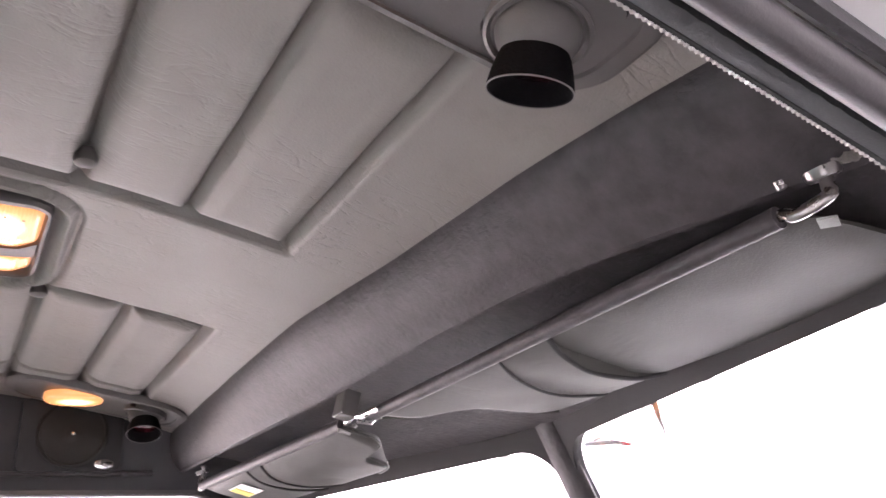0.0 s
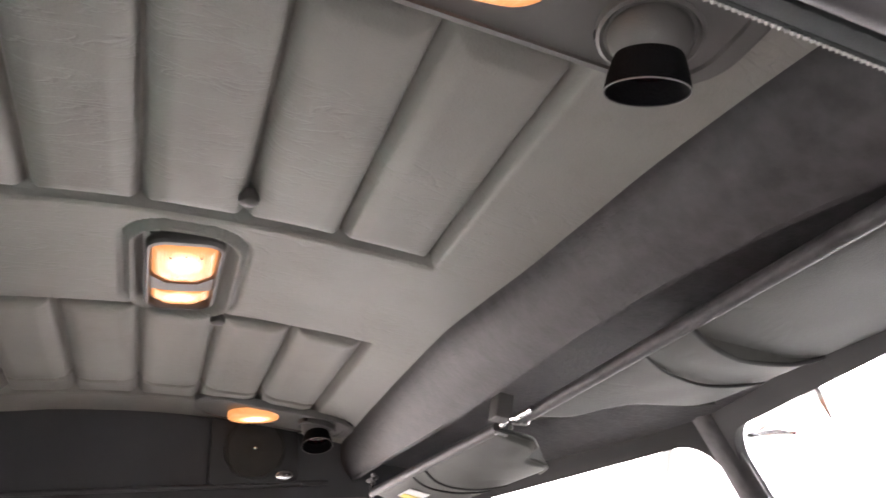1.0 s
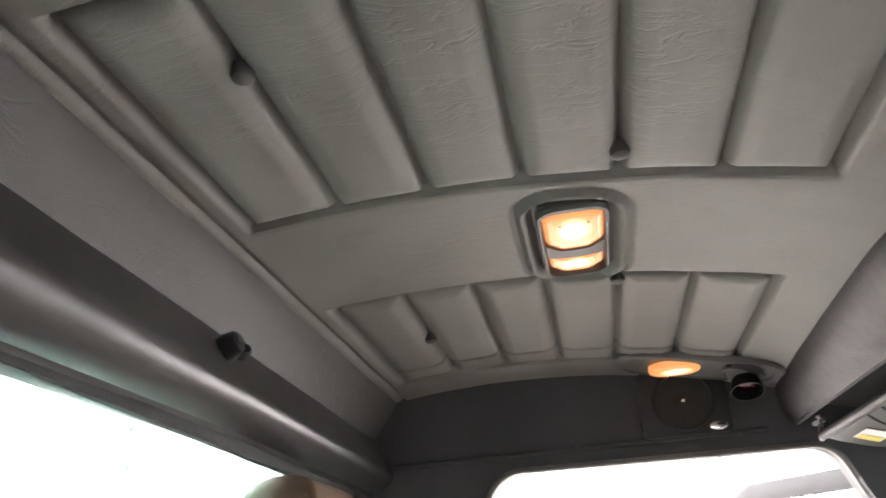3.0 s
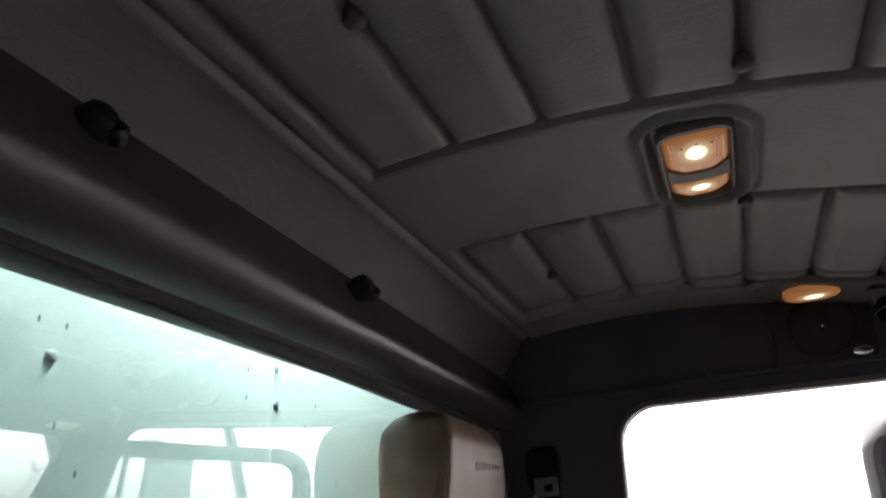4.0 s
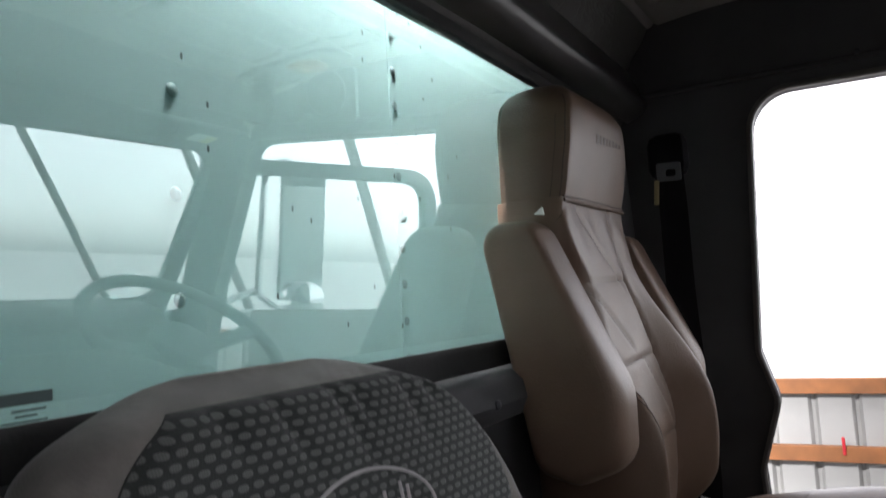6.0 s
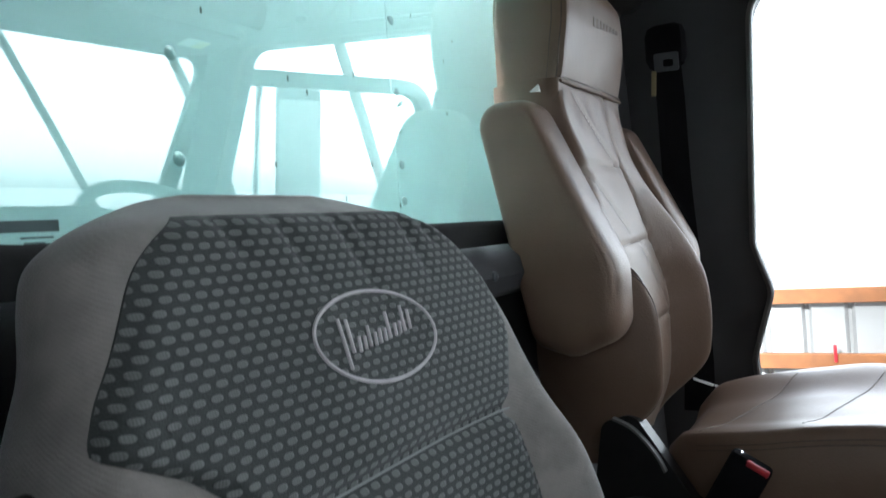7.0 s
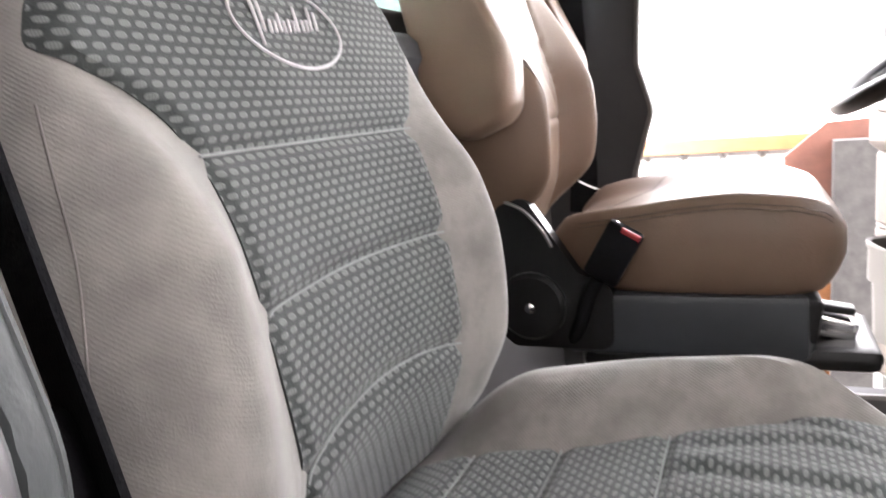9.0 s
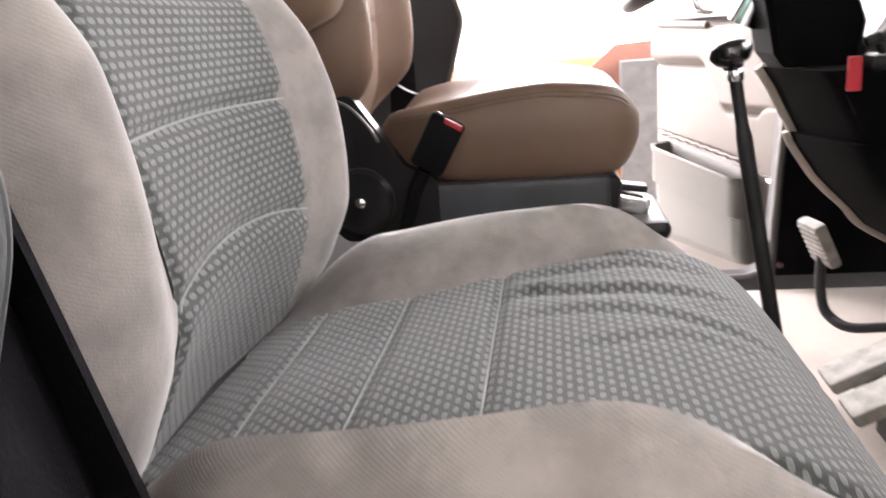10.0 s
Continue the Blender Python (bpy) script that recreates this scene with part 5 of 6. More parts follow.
    part("spot_lens", bm, M_CUPRED, hood, "dark red lens")
    return th


map_lamp(-0.632, -1)
map_lamp(0.532, 1)

button_bm = bmesh.new()
lathe(button_bm, [(0.010, 0.010), (0.0105, 0.0), (0.0095, -0.003), (0.006, -0.005), (0, -0.0055)], pose(0, 0, 0), 20)
b0 = part("headliner_button", button_bm, M_BUTTON)
tagged(b0, "dark grey vinyl-covered headliner button", "button", "headliner buttons")
spots = [(SEAMS[4], -0.249), (SEAMS[1], -0.455), (SEAMS[4], 0.101), (SEAMS[1], 0.292)]
b0.matrix_basis = pose(*spots[0], liner_z(spots[0][0]) - 0.001)
for x, y in spots[1:]:
    copy_thing(b0, pose(x, y, liner_z(x) - 0.001))

# speaker in the header above the driver's door
SX, SZ = 0.870, 1.378
sy = wall_y(1, SZ)
speaker = thing("speaker", (SX, sy, SZ), "square black loudspeaker grille with a round cone and small badge", "speaker")
bm = plate(rounded([(SX - 0.086, SZ - 0.066), (SX + 0.086, SZ - 0.066), (SX + 0.086, SZ + 0.060), (SX - 0.086, SZ + 0.060)], 0.012), [], 0.014, lambda a, b, d: Vector((a, wall_y(1, b) - 0.006 + d, b)))
part("frame", bm, M_BLACK, speaker)
aim = pose(SX, sy - 0.014, SZ, 90 + math.degrees(math.atan(TILT)), 0, 0)
bm = bmesh.new()
lathe(bm, [(0.060, -0.002), (0.060, 0.005), (0.055, 0.007), (0.053, 0.004), (0.03, 0.0015), (0.016, 0.002), (0.012, 0.004), (0.0, 0.005)], aim, 40)
part("cone", bm, M_RUBBER, speaker)
bm = bmesh.new()
lathe(bm, [(0.004, 0.004), (0.003, 0.007), (0, 0.008)], aim, 12)
part("centre_cap", bm, M_CHROME, speaker)
bm = bmesh.new()
lathe(bm, [(0.013, 0), (0.013, 0.003), (0.010, 0.004), (0, 0.004)], pose(0.929, wall_y(1, 1.325) - 0.012, 1.325, 90, 0, 0) @ Matrix.Diagonal((1.3, 0.7, 1, 1)), 20)
part("badge", bm, M_CHROME, speaker, "small pale oval badge")
part("header_joint", boxed((0.60, wall_y(1, 1.31) - 0.004, 1.31), (0.84, 0.012, 0.010), 0.004, (8, 0, 0)), M_WALL, bpy.data.objects["wall_driver"])

# knobs on the padded roll
for y in (-0.118, -0.560):
    th = thing("roll_knob", (0.268, y, 1.340), "black plastic knob screwed into the padded roll", "knob", "roll knobs")
    bm = bmesh.new()
    lathe(bm, [(0.016, -0.008), (0.017, 0.004), (0.015, 0.016), (0.010, 0.020), (0, 0.020)], pose(0.268, y, 1.342, 0, 68, 0), 20)
    part("cap", bm, M_BLACK, th)
    bm = bmesh.new()
    lathe(bm, [(0.009, 0), (0.009, 0.012), (0.006, 0.015), (0, 0.015)], pose(0.280, y + 0.014, 1.336, 40, 70, 0), 14)
    part("nut", bm, M_BLACK, th)


# ---- sun visors ----
# inner end of each visor's sleeve, its pocket slit and its second seam, as (share of the depth, y)
NEAR = dict(wave=[(0.0, -0.018), (0.11, -0.033), (0.25, -0.060), (0.32, -0.105), (0.43, -0.140), (0.62, -0.153), (0.85, -0.156), (1.0, -0.180)],
            slit=[(0.0, -0.381), (0.24, -0.359), (0.49, -0.347), (0.80, -0.346), (1.0, -0.359)],
            seam=[(0.0, -0.300), (0.27, -0.272), (0.65, -0.255), (1.0, -0.267)],
            end=[(0.0, -0.640), (0.12, -0.655), (0.5, -0.668), (0.88, -0.655), (1.0, -0.635)])
FAR = dict(wave=[(0.0, 0.048), (0.36, 0.046), (0.50, 0.062), (0.58, 0.112), (0.66, 0.124), (0.86, 0.128), (0.95, 0.145), (1.0, 0.185)],
           slit=[(0.0, 0.330), (0.27, 0.352), (0.60, 0.338), (1.0, 0.285)],
           seam=[(0.0, 0.392), (0.30, 0.410), (0.60, 0.396), (1.0, 0.345)],
           end=[(0.0, 0.600), (0.2, 0.612), (0.7, 0.598), (1.0, 0.545)])


def visor(near):
    """A padded vinyl flap with a sewn sleeve over its inner half, whose end is cut in a wave to clear the centre post."""
    side, shape = (-1, NEAR) if near else (1, FAR)
    th = thing("sun_visor", (1.15, -0.35 if near else 0.33, 1.29), "padded grey vinyl sun visor with a sewn pocket sleeve" if near else "padded grey vinyl sun visor with a yellow label", "sun visor", "sun visors")
    depth, drop = (0.184, 0.020) if near else (0.132, 0.040)

    def at(y, b, down=0.0):
        hinge = 1.147 if near else 1.137 - 0.062 * y
        return Vector((hinge + depth * b - down * 0.15, y, 1.280 - drop * b - down))

    def pad(u0, u1, half, n=34, m=24, mouth=0.0):
        """A cushion between two end lines u0(b) and u1(b); mouth lifts its first end away from what lies under it."""
        loops = []
        for i in range(n + 1):
            q = i / n
            low, up = [], []
            for j in range(m + 1):
                b = 0.5 * (1 - math.cos(math.pi * j / m))
                u = lerp(u0, b) + (lerp(u1, b) - lerp(u0, b)) * q
                h = half * max(0.0, math.sin(math.pi * b)) ** 0.35 * (0.3 + 0.7 * smooth(0, 0.05, min(q if not mouth else 1.0, 1 - q)))
                gape = mouth * math.sin(math.pi * b) * smooth(0.35, 0.0, q)
                ripple = 0.0012 * noise.noise(Vector((u * 16, b * 4, 3.0 + half * 100))) * math.sin(math.pi * b)
                low.append(at(u, b, h + gape + ripple))
                up.append(at(u, b, -h * 0.6))
            loops.append(low + up[-2:0:-1])
        return rings(bmesh.new(), loops)

    under = [(b, y - side * 0.05) for b, y in shape["slit"]]
    flap = part("flap", pad(shape["end"], under, 0.0075), M_VISOR, th)
    sleeve = part("pocket_sleeve", pad(shape["slit"], shape["wave"], 0.0105, 48, 40, 0.006), M_VISOR, th, "padded sleeve with an open pocket edge")
    for key, r, mouth in (("slit", 0.0028, 0.006), ("seam", 0.0018, 0.0030)):
        bm = bmesh.new()
        tube(bm, [at(lerp(shape[key], b), b, 0.0105 * max(0.0, math.sin(math.pi * b)) ** 0.35 + mouth * math.sin(math.pi * b)) for b in [0.01 + 0.98 * j / 30 for j in range(31)]], r, 8)
        part("piping", bm, M_RUBBER, sleeve)
    bm = bmesh.new()
    tube(bm, [at(lerp(shape["wave"], b), b, 0.0045) for b in [0.01 + 0.98 * j / 60 for j in range(61)]], 0.0024, 6)
    part("piping", bm, M_VISOR, sleeve)
    # rolled hem along the rod
    ends = [lerp(shape["end"], 0.0), lerp(shape["wave"], 0.0)]
    bm = bmesh.new()
    tube(bm, [at(ends[0] + (ends[1] - ends[0]) * j / 30, 0.004) for j in range(31)], 0.0085, 12)
    part("hem", bm, M_HEADER, th)
    # bent rod into a screwed foot on the header
    root = at(ends[0], 0.0)
    foot = Vector((1.158, -0.674, 1.2975)) if near else root + Vector((0.006, 0.022, 0.026))
    lie = pose(*foot, 180, -18, 0)
    bm = bmesh.new()
    tube(bm, curve([foot + Vector((0.001, 0, 0.004)), foot + Vector((0.0, 0, -0.007)), foot + Vector((-0.002, 0, -0.015)), root + Vector((0.001, side * 0.014, -0.004)), root + Vector((0, side * 0.006, -0.001)), root + Vector((0, side * 0.002, 0))], 5), 0.0048, 12)
    part("rod", bm, M_STEEL, th)
    bm = bmesh.new()
    lathe(bm, [(0.0125, -0.006), (0.0125, -0.001), (0.0108, 0.0014), (0.009, 0.0018), (0.0085, 0.0005), (0.0, 0.0005)], lie, 24)
    bracket = part("bracket", bm, M_STEEL, th, "worn steel ring foot")
    bm = bmesh.new()
    lathe(bm, [(0.0042, -0.006), (0.0042, 0.0002), (0.003, 0.0012), (0, 0.0016)], pose(foot.x - 0.005, foot.y - side * 0.028, foot.z + 0.004, 180, -28, 0), 12)
    part("screw", bm, M_STEEL, bracket)
    if near:
        part("hem_tab", boxed((1.164, -0.664, 1.2685), (0.015, 0.013, 0.002), 0.0008, (8, 6, 25)), M_THREAD, flap, "torn pale corner of the hem")
    else:
        q = at(0.505, 0.36)
        part("label", boxed(q - Vector((0, 0, 0.0085)), (0.042, 0.075, 0.001), 0, (0, 17, 0)), M_WHITE, flap, "white sticker")
        part("label", boxed(q + Vector((0, 0.02, -0.0098)), (0.036, 0.032, 0.001), 0, (0, 17, 0)), M_YELLOW, flap, "yellow sticker")
    return th


visor(True)
visor(False)
# scuffed pale patch of bare backing beside the near visor's foot
scuff = bmesh.new()
sheet(scuff, 10, 8, lambda a, b: Vector((1.152 + 0.014 * b + 0.004 * a, -0.684 - 0.018 * a, 1.3020 + 0.003 * noise.noise(Vector((a * 4.1, b * 4.3, 0.4))) - 0.003 * math.sin(math.pi * a) * math.sin(math.pi * b))), thick=(0, 0, 0.002))
part("torn_patch", scuff, M_PEDAL, bpy.data.objects["front_header"], "torn pale patch of vinyl")
clip = thing("visor_clip", (1.12, 0.0, 1.30), "chrome spring clip that holds both visor rods", "clip")
part("plate", boxed((1.128, 0.018, 1.300), (0.024, 0.03, 0.036), 0.003, (0, 15, 0)), M_GREYPLAST, clip)
for s, y in ((-1, -0.012), (1, 0.046)):
    bm = bmesh.new()
    tube(bm, [(1.137, y + s * 0.045, 1.280), (1.137, y, 1.280), (1.136, y - s * 0.022, 1.284), (1.134, y - s * 0.030, 1.292)], 0.0045, 10)
    part("rod_end", bm, M_CHROME, clip)
    bm = bmesh.new()
    tube(bm, [(1.128, y, 1.272), (1.145, y + s * 0.004, 1.269), (1.157, y + s * 0.006, 1.281)], 0.003, 8)
    part("spring", bm, M_STEEL, clip)

# ---- trim of the passenger's doorway ----
cord = [Vector(p) for p in pass_hole]
cord_path = []
for p, q in zip(cord, cord[1:] + cord[:1]):
    steps = max(1, int((q - p).length / 0.007))
    cord_path += [p.lerp(q, k / steps) for k in range(steps)]


def jamb(p, out, depth):
    q0 = cord_path
    i = p % len(q0)
    d = (q0[(i + 1) % len(q0)] - q0[i - 1]).normalized()
    o = Vector((-d.y, d.x)) * -1
    c = q0[i] + o * out
    return Vector((c.x, wall_y(-1, c.y) - depth, c.y))


bm = bmesh.new()
PROF = [(0.004, -0.019), (0.000, -0.015), (-0.0025, -0.008), (-0.003, -0.003), (0.003, 0.0005), (0.026, 0.002), (0.026, -0.019)]
rings(bm, [[jamb(i, -o + (0.0011 if o < -0.002 and i % 2 else 0.0), dep) for o, dep in PROF] for i in range(len(cord_path))], closed_path=True)
trim = thing("doorway_trim", (0.8, PASSENGER, 0.02), "dark padded vinyl trim with a pale sewn edge round the doorway", "trim", kind="structure")
part("padding", bm, M_JAMB, trim)
bm = bmesh.new()
rings(bm, [[jamb(i, 0.0016 - 0.0105 * math.cos(t), 0.0105 + 0.0105 * math.sin(t)) for t in [2 * math.pi * j / 14 for j in range(14)]] for i in range(0, len(cord_path), 2)], closed_path=True)
part("outer_roll", bm, M_SLEEVE, trim, "smooth grey rubber roll")
bm = bmesh.new()
twist = []
for i in range(len(cord_path)):
    twist.append(jamb(i, -0.002, -0.016))
tube(bm, twist, 0.0026, 6, closed=True)
part("piping", bm, M_JAMB, trim)
stitch_all = bmesh.new()
pts = []
for i in range(len(twist)):
    a, b = twist[i], twist[(i + 1) % len(twist)]
    k = max(1, round((b - a).length / 0.0045))
    pts += [(a.lerp(b, j / k), (b - a).normalized()) for j in range(k)]
for p, d in pts:
    if p.z < 1.2:
        continue
    side = d.cross(Vector((0, 1, 0))).normalized()
    m = Matrix.Translation(p + Vector((0, 0.0022, 0)) - side * 0.001)
    rot = (d + side * 0.6).to_track_quat("X", "Z").to_matrix().to_4x4()
    r = bmesh.ops.create_cube(stitch_all, size=1.0, matrix=m @ rot @ Matrix.Diagonal((0.0046, 0.0019, 0.0019, 1)))
part("stitching", stitch_all, M_CORD, trim, "pale thread")

# screws along the header joint over the driver's doorway and on the rear wall
for x, z in ((0.651, 1.316), (0.967, 1.306)):
    bm = bmesh.new()
    lathe(bm, [(0.005, -0.004), (0.005, 0.002), (0.003, 0.0035), (0, 0.004)], pose(x, wall_y(1, z) - 0.011, z, 98, 0, 0), 14)
    part("screw", bm, M_SEATBASE, bpy.data.objects["wall_driver"])
bm = bmesh.new()
lathe(bm, [(0.006, -0.003), (0.006, 0.002), (0.004, 0.0035), (0, 0.004)], pose(0.2445, -0.079, 0.792, 0, 90, 0), 14)
part("screw", bm, M_SEATBASE, bpy.data.objects["wall_rear"])

# ---- seat belts ----
def strap(bm, pts, w, t=0.0016, side=None):
    """A flat webbing along points; side gives its width's direction at each point."""
    loops = []
    for i, p in enumerate(pts):
        p = Vector(p)
        a, b = Vector(pts[max(0, i - 1)]), Vector(pts[min(len(pts) - 1, i + 1)])
        d = (b - a).normalized()
        s = Vector(side[i] if isinstance(side, list) else side).normalized()
        s = (s - d * s.dot(d)).normalized()
        n = d.cross(s)
        loops.append([p + s * w / 2 + n * t, p - s * w / 2 + n * t, p - s * w / 2 - n * t, p + s * w / 2 - n * t])
    return rings(bm, loops)


belt = thing("seat_belt", (0.28, 0.60, 0.4), "black seat belt on a chrome pillar anchor", "seat belt", "seat belts")
part("guide", boxed((0.322, 0.566, 1.166), (0.075, 0.045, 0.085), 0.020), M_BELT, belt)
bm = bmesh.new()
strap(bm, curve([(0.327, 0.540, 1.136), (0.330, 0.540, 1.060), (0.333, 0.530, 0.903), (0.346, 0.505, 0.734), (0.360, 0.472, 0.602), (0.362, 0.440, 0.509)]), 0.050, side=(1, 0.25, 0))
part("webbing", bm, M_BELT, belt)
bm = plate(rounded([(-0.021, -0.016), (0.021, -0.016), (0.021, 0.018), (-0.021, 0.018)], 0.004, 4), [rounded([(-0.006, -0.008), (0.012, -0.008), (0.012, 0.006), (-0.006, 0.006)], 0.004, 4)], 0.003, lambda a, b, d: Vector((0.329 + a, 0.531 + 0.25 * a + d, 1.130 + b)))
part("latch_plate", bm, M_SEATBASE, belt)
part("tongue", boxed((0.305, 0.526, 1.094), (0.009, 0.004, 0.046), 0.0015, (0, 5, 0)), M_BRASS, belt)

stalk = thing("belt_buckle", (0.44, 0.095, 0.40), "black belt buckle with a red release button", "buckle")
bm = bmesh.new()
rbox(bm, (0.478, 0.082, 0.505), (0.052, 0.022, 0.085), 0.006, (0, 30, 0))
part("housing", bm, M_BELT, stalk)
part("button", boxed((0.5035, 0.079, 0.532), (0.030, 0.017, 0.010), 0.003, (0, 30, 0)), M_RED, stalk)
part("tip", boxed((0.484, 0.084, 0.545), (0.006, 0.010, 0.010), 0.002, (0, 30, 0)), M_CHROME, stalk)
bm = bmesh.new()
tube(bm, curve([(0.455, 0.085, 0.468), (0.437, 0.090, 0.435), (0.425, 0.10, 0.40), (0.405, 0.12, 0.36)]), 0.011, 10)
part("stem", bm, M_BELT, stalk)

belt2 = thing("seat_belt", (0.42, -0.80, 0.3), "black seat belt hanging taut beside the grey seat", "seat belt", "seat belts")
bm = bmesh.new()
strap(bm, curve([(0.325, -0.772, 1.12), (0.345, -0.774, 0.97), (0.378, -0.776, 0.84), (0.407, -0.778, 0.73), (0.45, -0.78, 0.57), (0.49, -0.78, 0.40), (0.505, -0.78, 0.30)]), 0.052, side=(0.85, -0.42, 0.2))
part("webbing", bm, M_BELT, belt2)
part("retractor_housing", boxed((0.436, -0.80, 0.40), (0.10, 0.05, 0.46), 0.014, (0, -12, 0)), M_BELT, belt2)
part("guide", boxed((0.325, -0.79, 1.15), (0.06, 0.04, 0.09), 0.014), M_BLACK, belt2)

# bracket on the passenger seat's outer side
bm = bmesh.new()
lathe(bm, [(0.009, -0.01), (0.010, 0.006), (0.007, 0.010), (0.0, 0.011)], pose(0.338, PC - 0.222, 0.744, 90, 0, 20), 20)
lathe(bm, [(0.011, -0.01), (0.012, 0.008), (0.009, 0.013), (0.0, 0.014)], pose(0.348, PC - 0.230, 0.712, 90, 0, 20), 20)
rbox(bm, (0.340, PC - 0.224, 0.728), (0.018, 0.014, 0.04), 0.005)
part("armrest_bracket", bm, M_GLOSS, passenger_seat, "bare black armrest pivot")

# driver's seat lower fittings
bm = bmesh.new()
rbox(bm, (0.562, DC - 0.150, 0.392), (0.335, 0.03, 0.094), 0.012)
part("side_cover", bm, M_SEATBASE, driver_seat)
bm = bmesh.new()
loops = []
for y in (DC - 0.168, DC - 0.140):
    loops.append([Vector((x, y, z)) for x, z in rounded([(0.27, 0.40), (0.30, 0.57), (0.345, 0.585), (0.42, 0.47), (0.47, 0.45), (0.47, 0.355), (0.32, 0.355)], 0.02, 5)])
rings(bm, loops)
part("recliner_bracket", bm, M_BLACK, driver_seat)
bm = bmesh.new()
strap(bm, curve([(0.318, DC - 0.172, 0.578), (0.345, DC - 0.172, 0.565), (0.372, DC - 0.172, 0.535), (0.385, DC - 0.172, 0.51)]), 0.012, side=(0, 1, 0))
part("edge_strip", bm, M_GREYPLAST, driver_seat)
bm = bmesh.new()
strap(bm, curve([(0.362, DC + 0.14, 0.570), (0.375, DC + 0.172, 0.556), (0.40, DC + 0.205, 0.54)]), 0.004, side=(0.3, 0, 1))
part("strap_loop", bm, M_WHITE, driver_seat, "pale loop of strap")
part("control_box", boxed((0.712, DC - 0.128, 0.405), (0.06, 0.065, 0.07), 0.014, (4, 6, 5)), M_BLACK, driver_seat)
part("front_tray", boxed((0.765, DC - 0.04, 0.342), (0.11, 0.20, 0.035), 0.014), M_BLACK, driver_seat)
part("slide_lever", boxed((0.765, DC - 0.05, 0.374), (0.055, 0.09, 0.034), 0.008, (0, 14, 0)), M_CHROME, driver_seat, "bare metal slide lever")
part("lever_grip", boxed((0.765, DC - 0.07, 0.400), (0.05, 0.03, 0.012), 0.004, (0, 8, 0)), M_BLACK, driver_seat)

# ---- gear lever ----
lever = thing("gear_lever", (0.955, -0.155, 0.0), "long black gear lever with a flat round knob", "gear lever")
bm = bmesh.new()
tube(bm, curve([(0.838, -0.16, 0.600), (0.848, -0.16, 0.54), (0.872, -0.16, 0.40), (0.899, -0.16, 0.25), (0.94, -0.158, 0.02)]), [0.0068] * 9 + [0.0088] * 24, 12)
part("stick", bm, M_BLACK, lever)
bm = bmesh.new()
lathe(bm, [(0.010, -0.018), (0.011, -0.014), (0.018, -0.010), (0.0222, -0.003), (0.0222, 0.003), (0.019, 0.009), (0.012, 0.012), (0.0, 0.013)], pose(0.834, -0.16, 0.619, 10, -14, 0), 48)
part("knob", bm, M_GLOSS, lever)
bm = bmesh.new()
lathe(bm, [(0.0080, 0), (0.0088, 0.003), (0.0088, 0.008), (0.0075, 0.011), (0.0, 0.011)], pose(0.840, -0.16, 0.589, 4, -6, 0), 16)
part("collar", bm, M_CHROME, lever)
bm = bmesh.new()
lathe(bm, [(0.075, 0), (0.07, 0.012), (0.055, 0.022), (0.05, 0.045), (0.04, 0.055), (0.038, 0.085), (0.028, 0.095), (0.0, 0.096)], pose(0.94, -0.158, -0.002), 24)
part("boot", bm, M_RUBBER, lever)

tunnel = thing("tunnel_cover", (0.98, -0.17, 0.0), "low black rubber cover over the transmission tunnel", "cover", kind="structure")
bm = bmesh.new()
rings(bm, [[Vector((x + 0.02 * noise.noise(Vector((y * 6, z * 9, 0))), y, z)) for x, z in ((0.78, -0.004), (0.80, 0.07), (0.86, 0.095), (0.97, 0.10), (1.03, 0.085), (1.05, -0.004))] for y in [-0.42 + 0.52 * i / 12 for i in range(13)]])
part("cover", bm, M_RUBBER, tunnel)

# ---- steering wheel and column ----
WC = Vector((0.958, 0.285, 0.790))
wm = Matrix.Translation(WC) @ Matrix.Rotation(radians(-31), 4, "Y")
wheel = thing("steering_wheel", WC, "black two-tone steering wheel on a tilted column", "steering wheel")
bm = bmesh.new()
tube(bm, [wm @ Vector((0.215 * math.cos(t), 0.215 * math.sin(t), 0)) for t in [2 * math.pi * i / 64 for i in range(64)]], 0.0145, 12, closed=True)
part("rim", bm, M_BLACK, wheel)
for ang in (90, 270, 180):
    t = radians(ang)
    bm = bmesh.new()
    strap(bm, [wm @ Vector((r * math.cos(t), r * math.sin(t), h)) for r, h in ((0.05, -0.03), (0.12, -0.024), (0.18, -0.008), (0.210, 0.0))], 0.038, 0.005, side=wm.to_3x3() @ Vector((-math.sin(t), math.cos(t), 0)))
    part("spoke", bm, M_SEATBASE, wheel)
bm = bmesh.new()
lathe(bm, [(0.070, -0.045), (0.074, -0.02), (0.066, -0.006), (0.05, 0.0), (0, 0.003)], wm, 32)
part("hub", bm, M_BLACK, wheel)
column = thing("steering_column", (1.15, 0.29, 0.55), "black steering column with stalks and a red tag", "steering column")
bm = bmesh.new()
ends = [wm @ Vector((0, 0, -0.04)), wm @ Vector((0, 0, -0.10)), wm @ Vector((0, 0, -0.20)), wm @ Vector((0, 0, -0.34))]
tube(bm, ends, [0.045, 0.05, 0.046, 0.04], 20)
part("shroud", bm, M_MATTE, column)
bm = bmesh.new()
tube(bm, [wm @ Vector((-0.02, -0.05, -0.08)), wm @ Vector((-0.03, -0.12, -0.07)), wm @ Vector((-0.035, -0.19, -0.055))], [0.008, 0.007, 0.011], 12)
part("stalk", bm, M_BLACK, column)
bm = bmesh.new()
prof = rounded([(0.948, 0.715), (0.972, 0.590), (1.00, 0.552), (1.090, 0.550), (1.098, 0.63), (1.05, 0.76)], 0.010, 4)
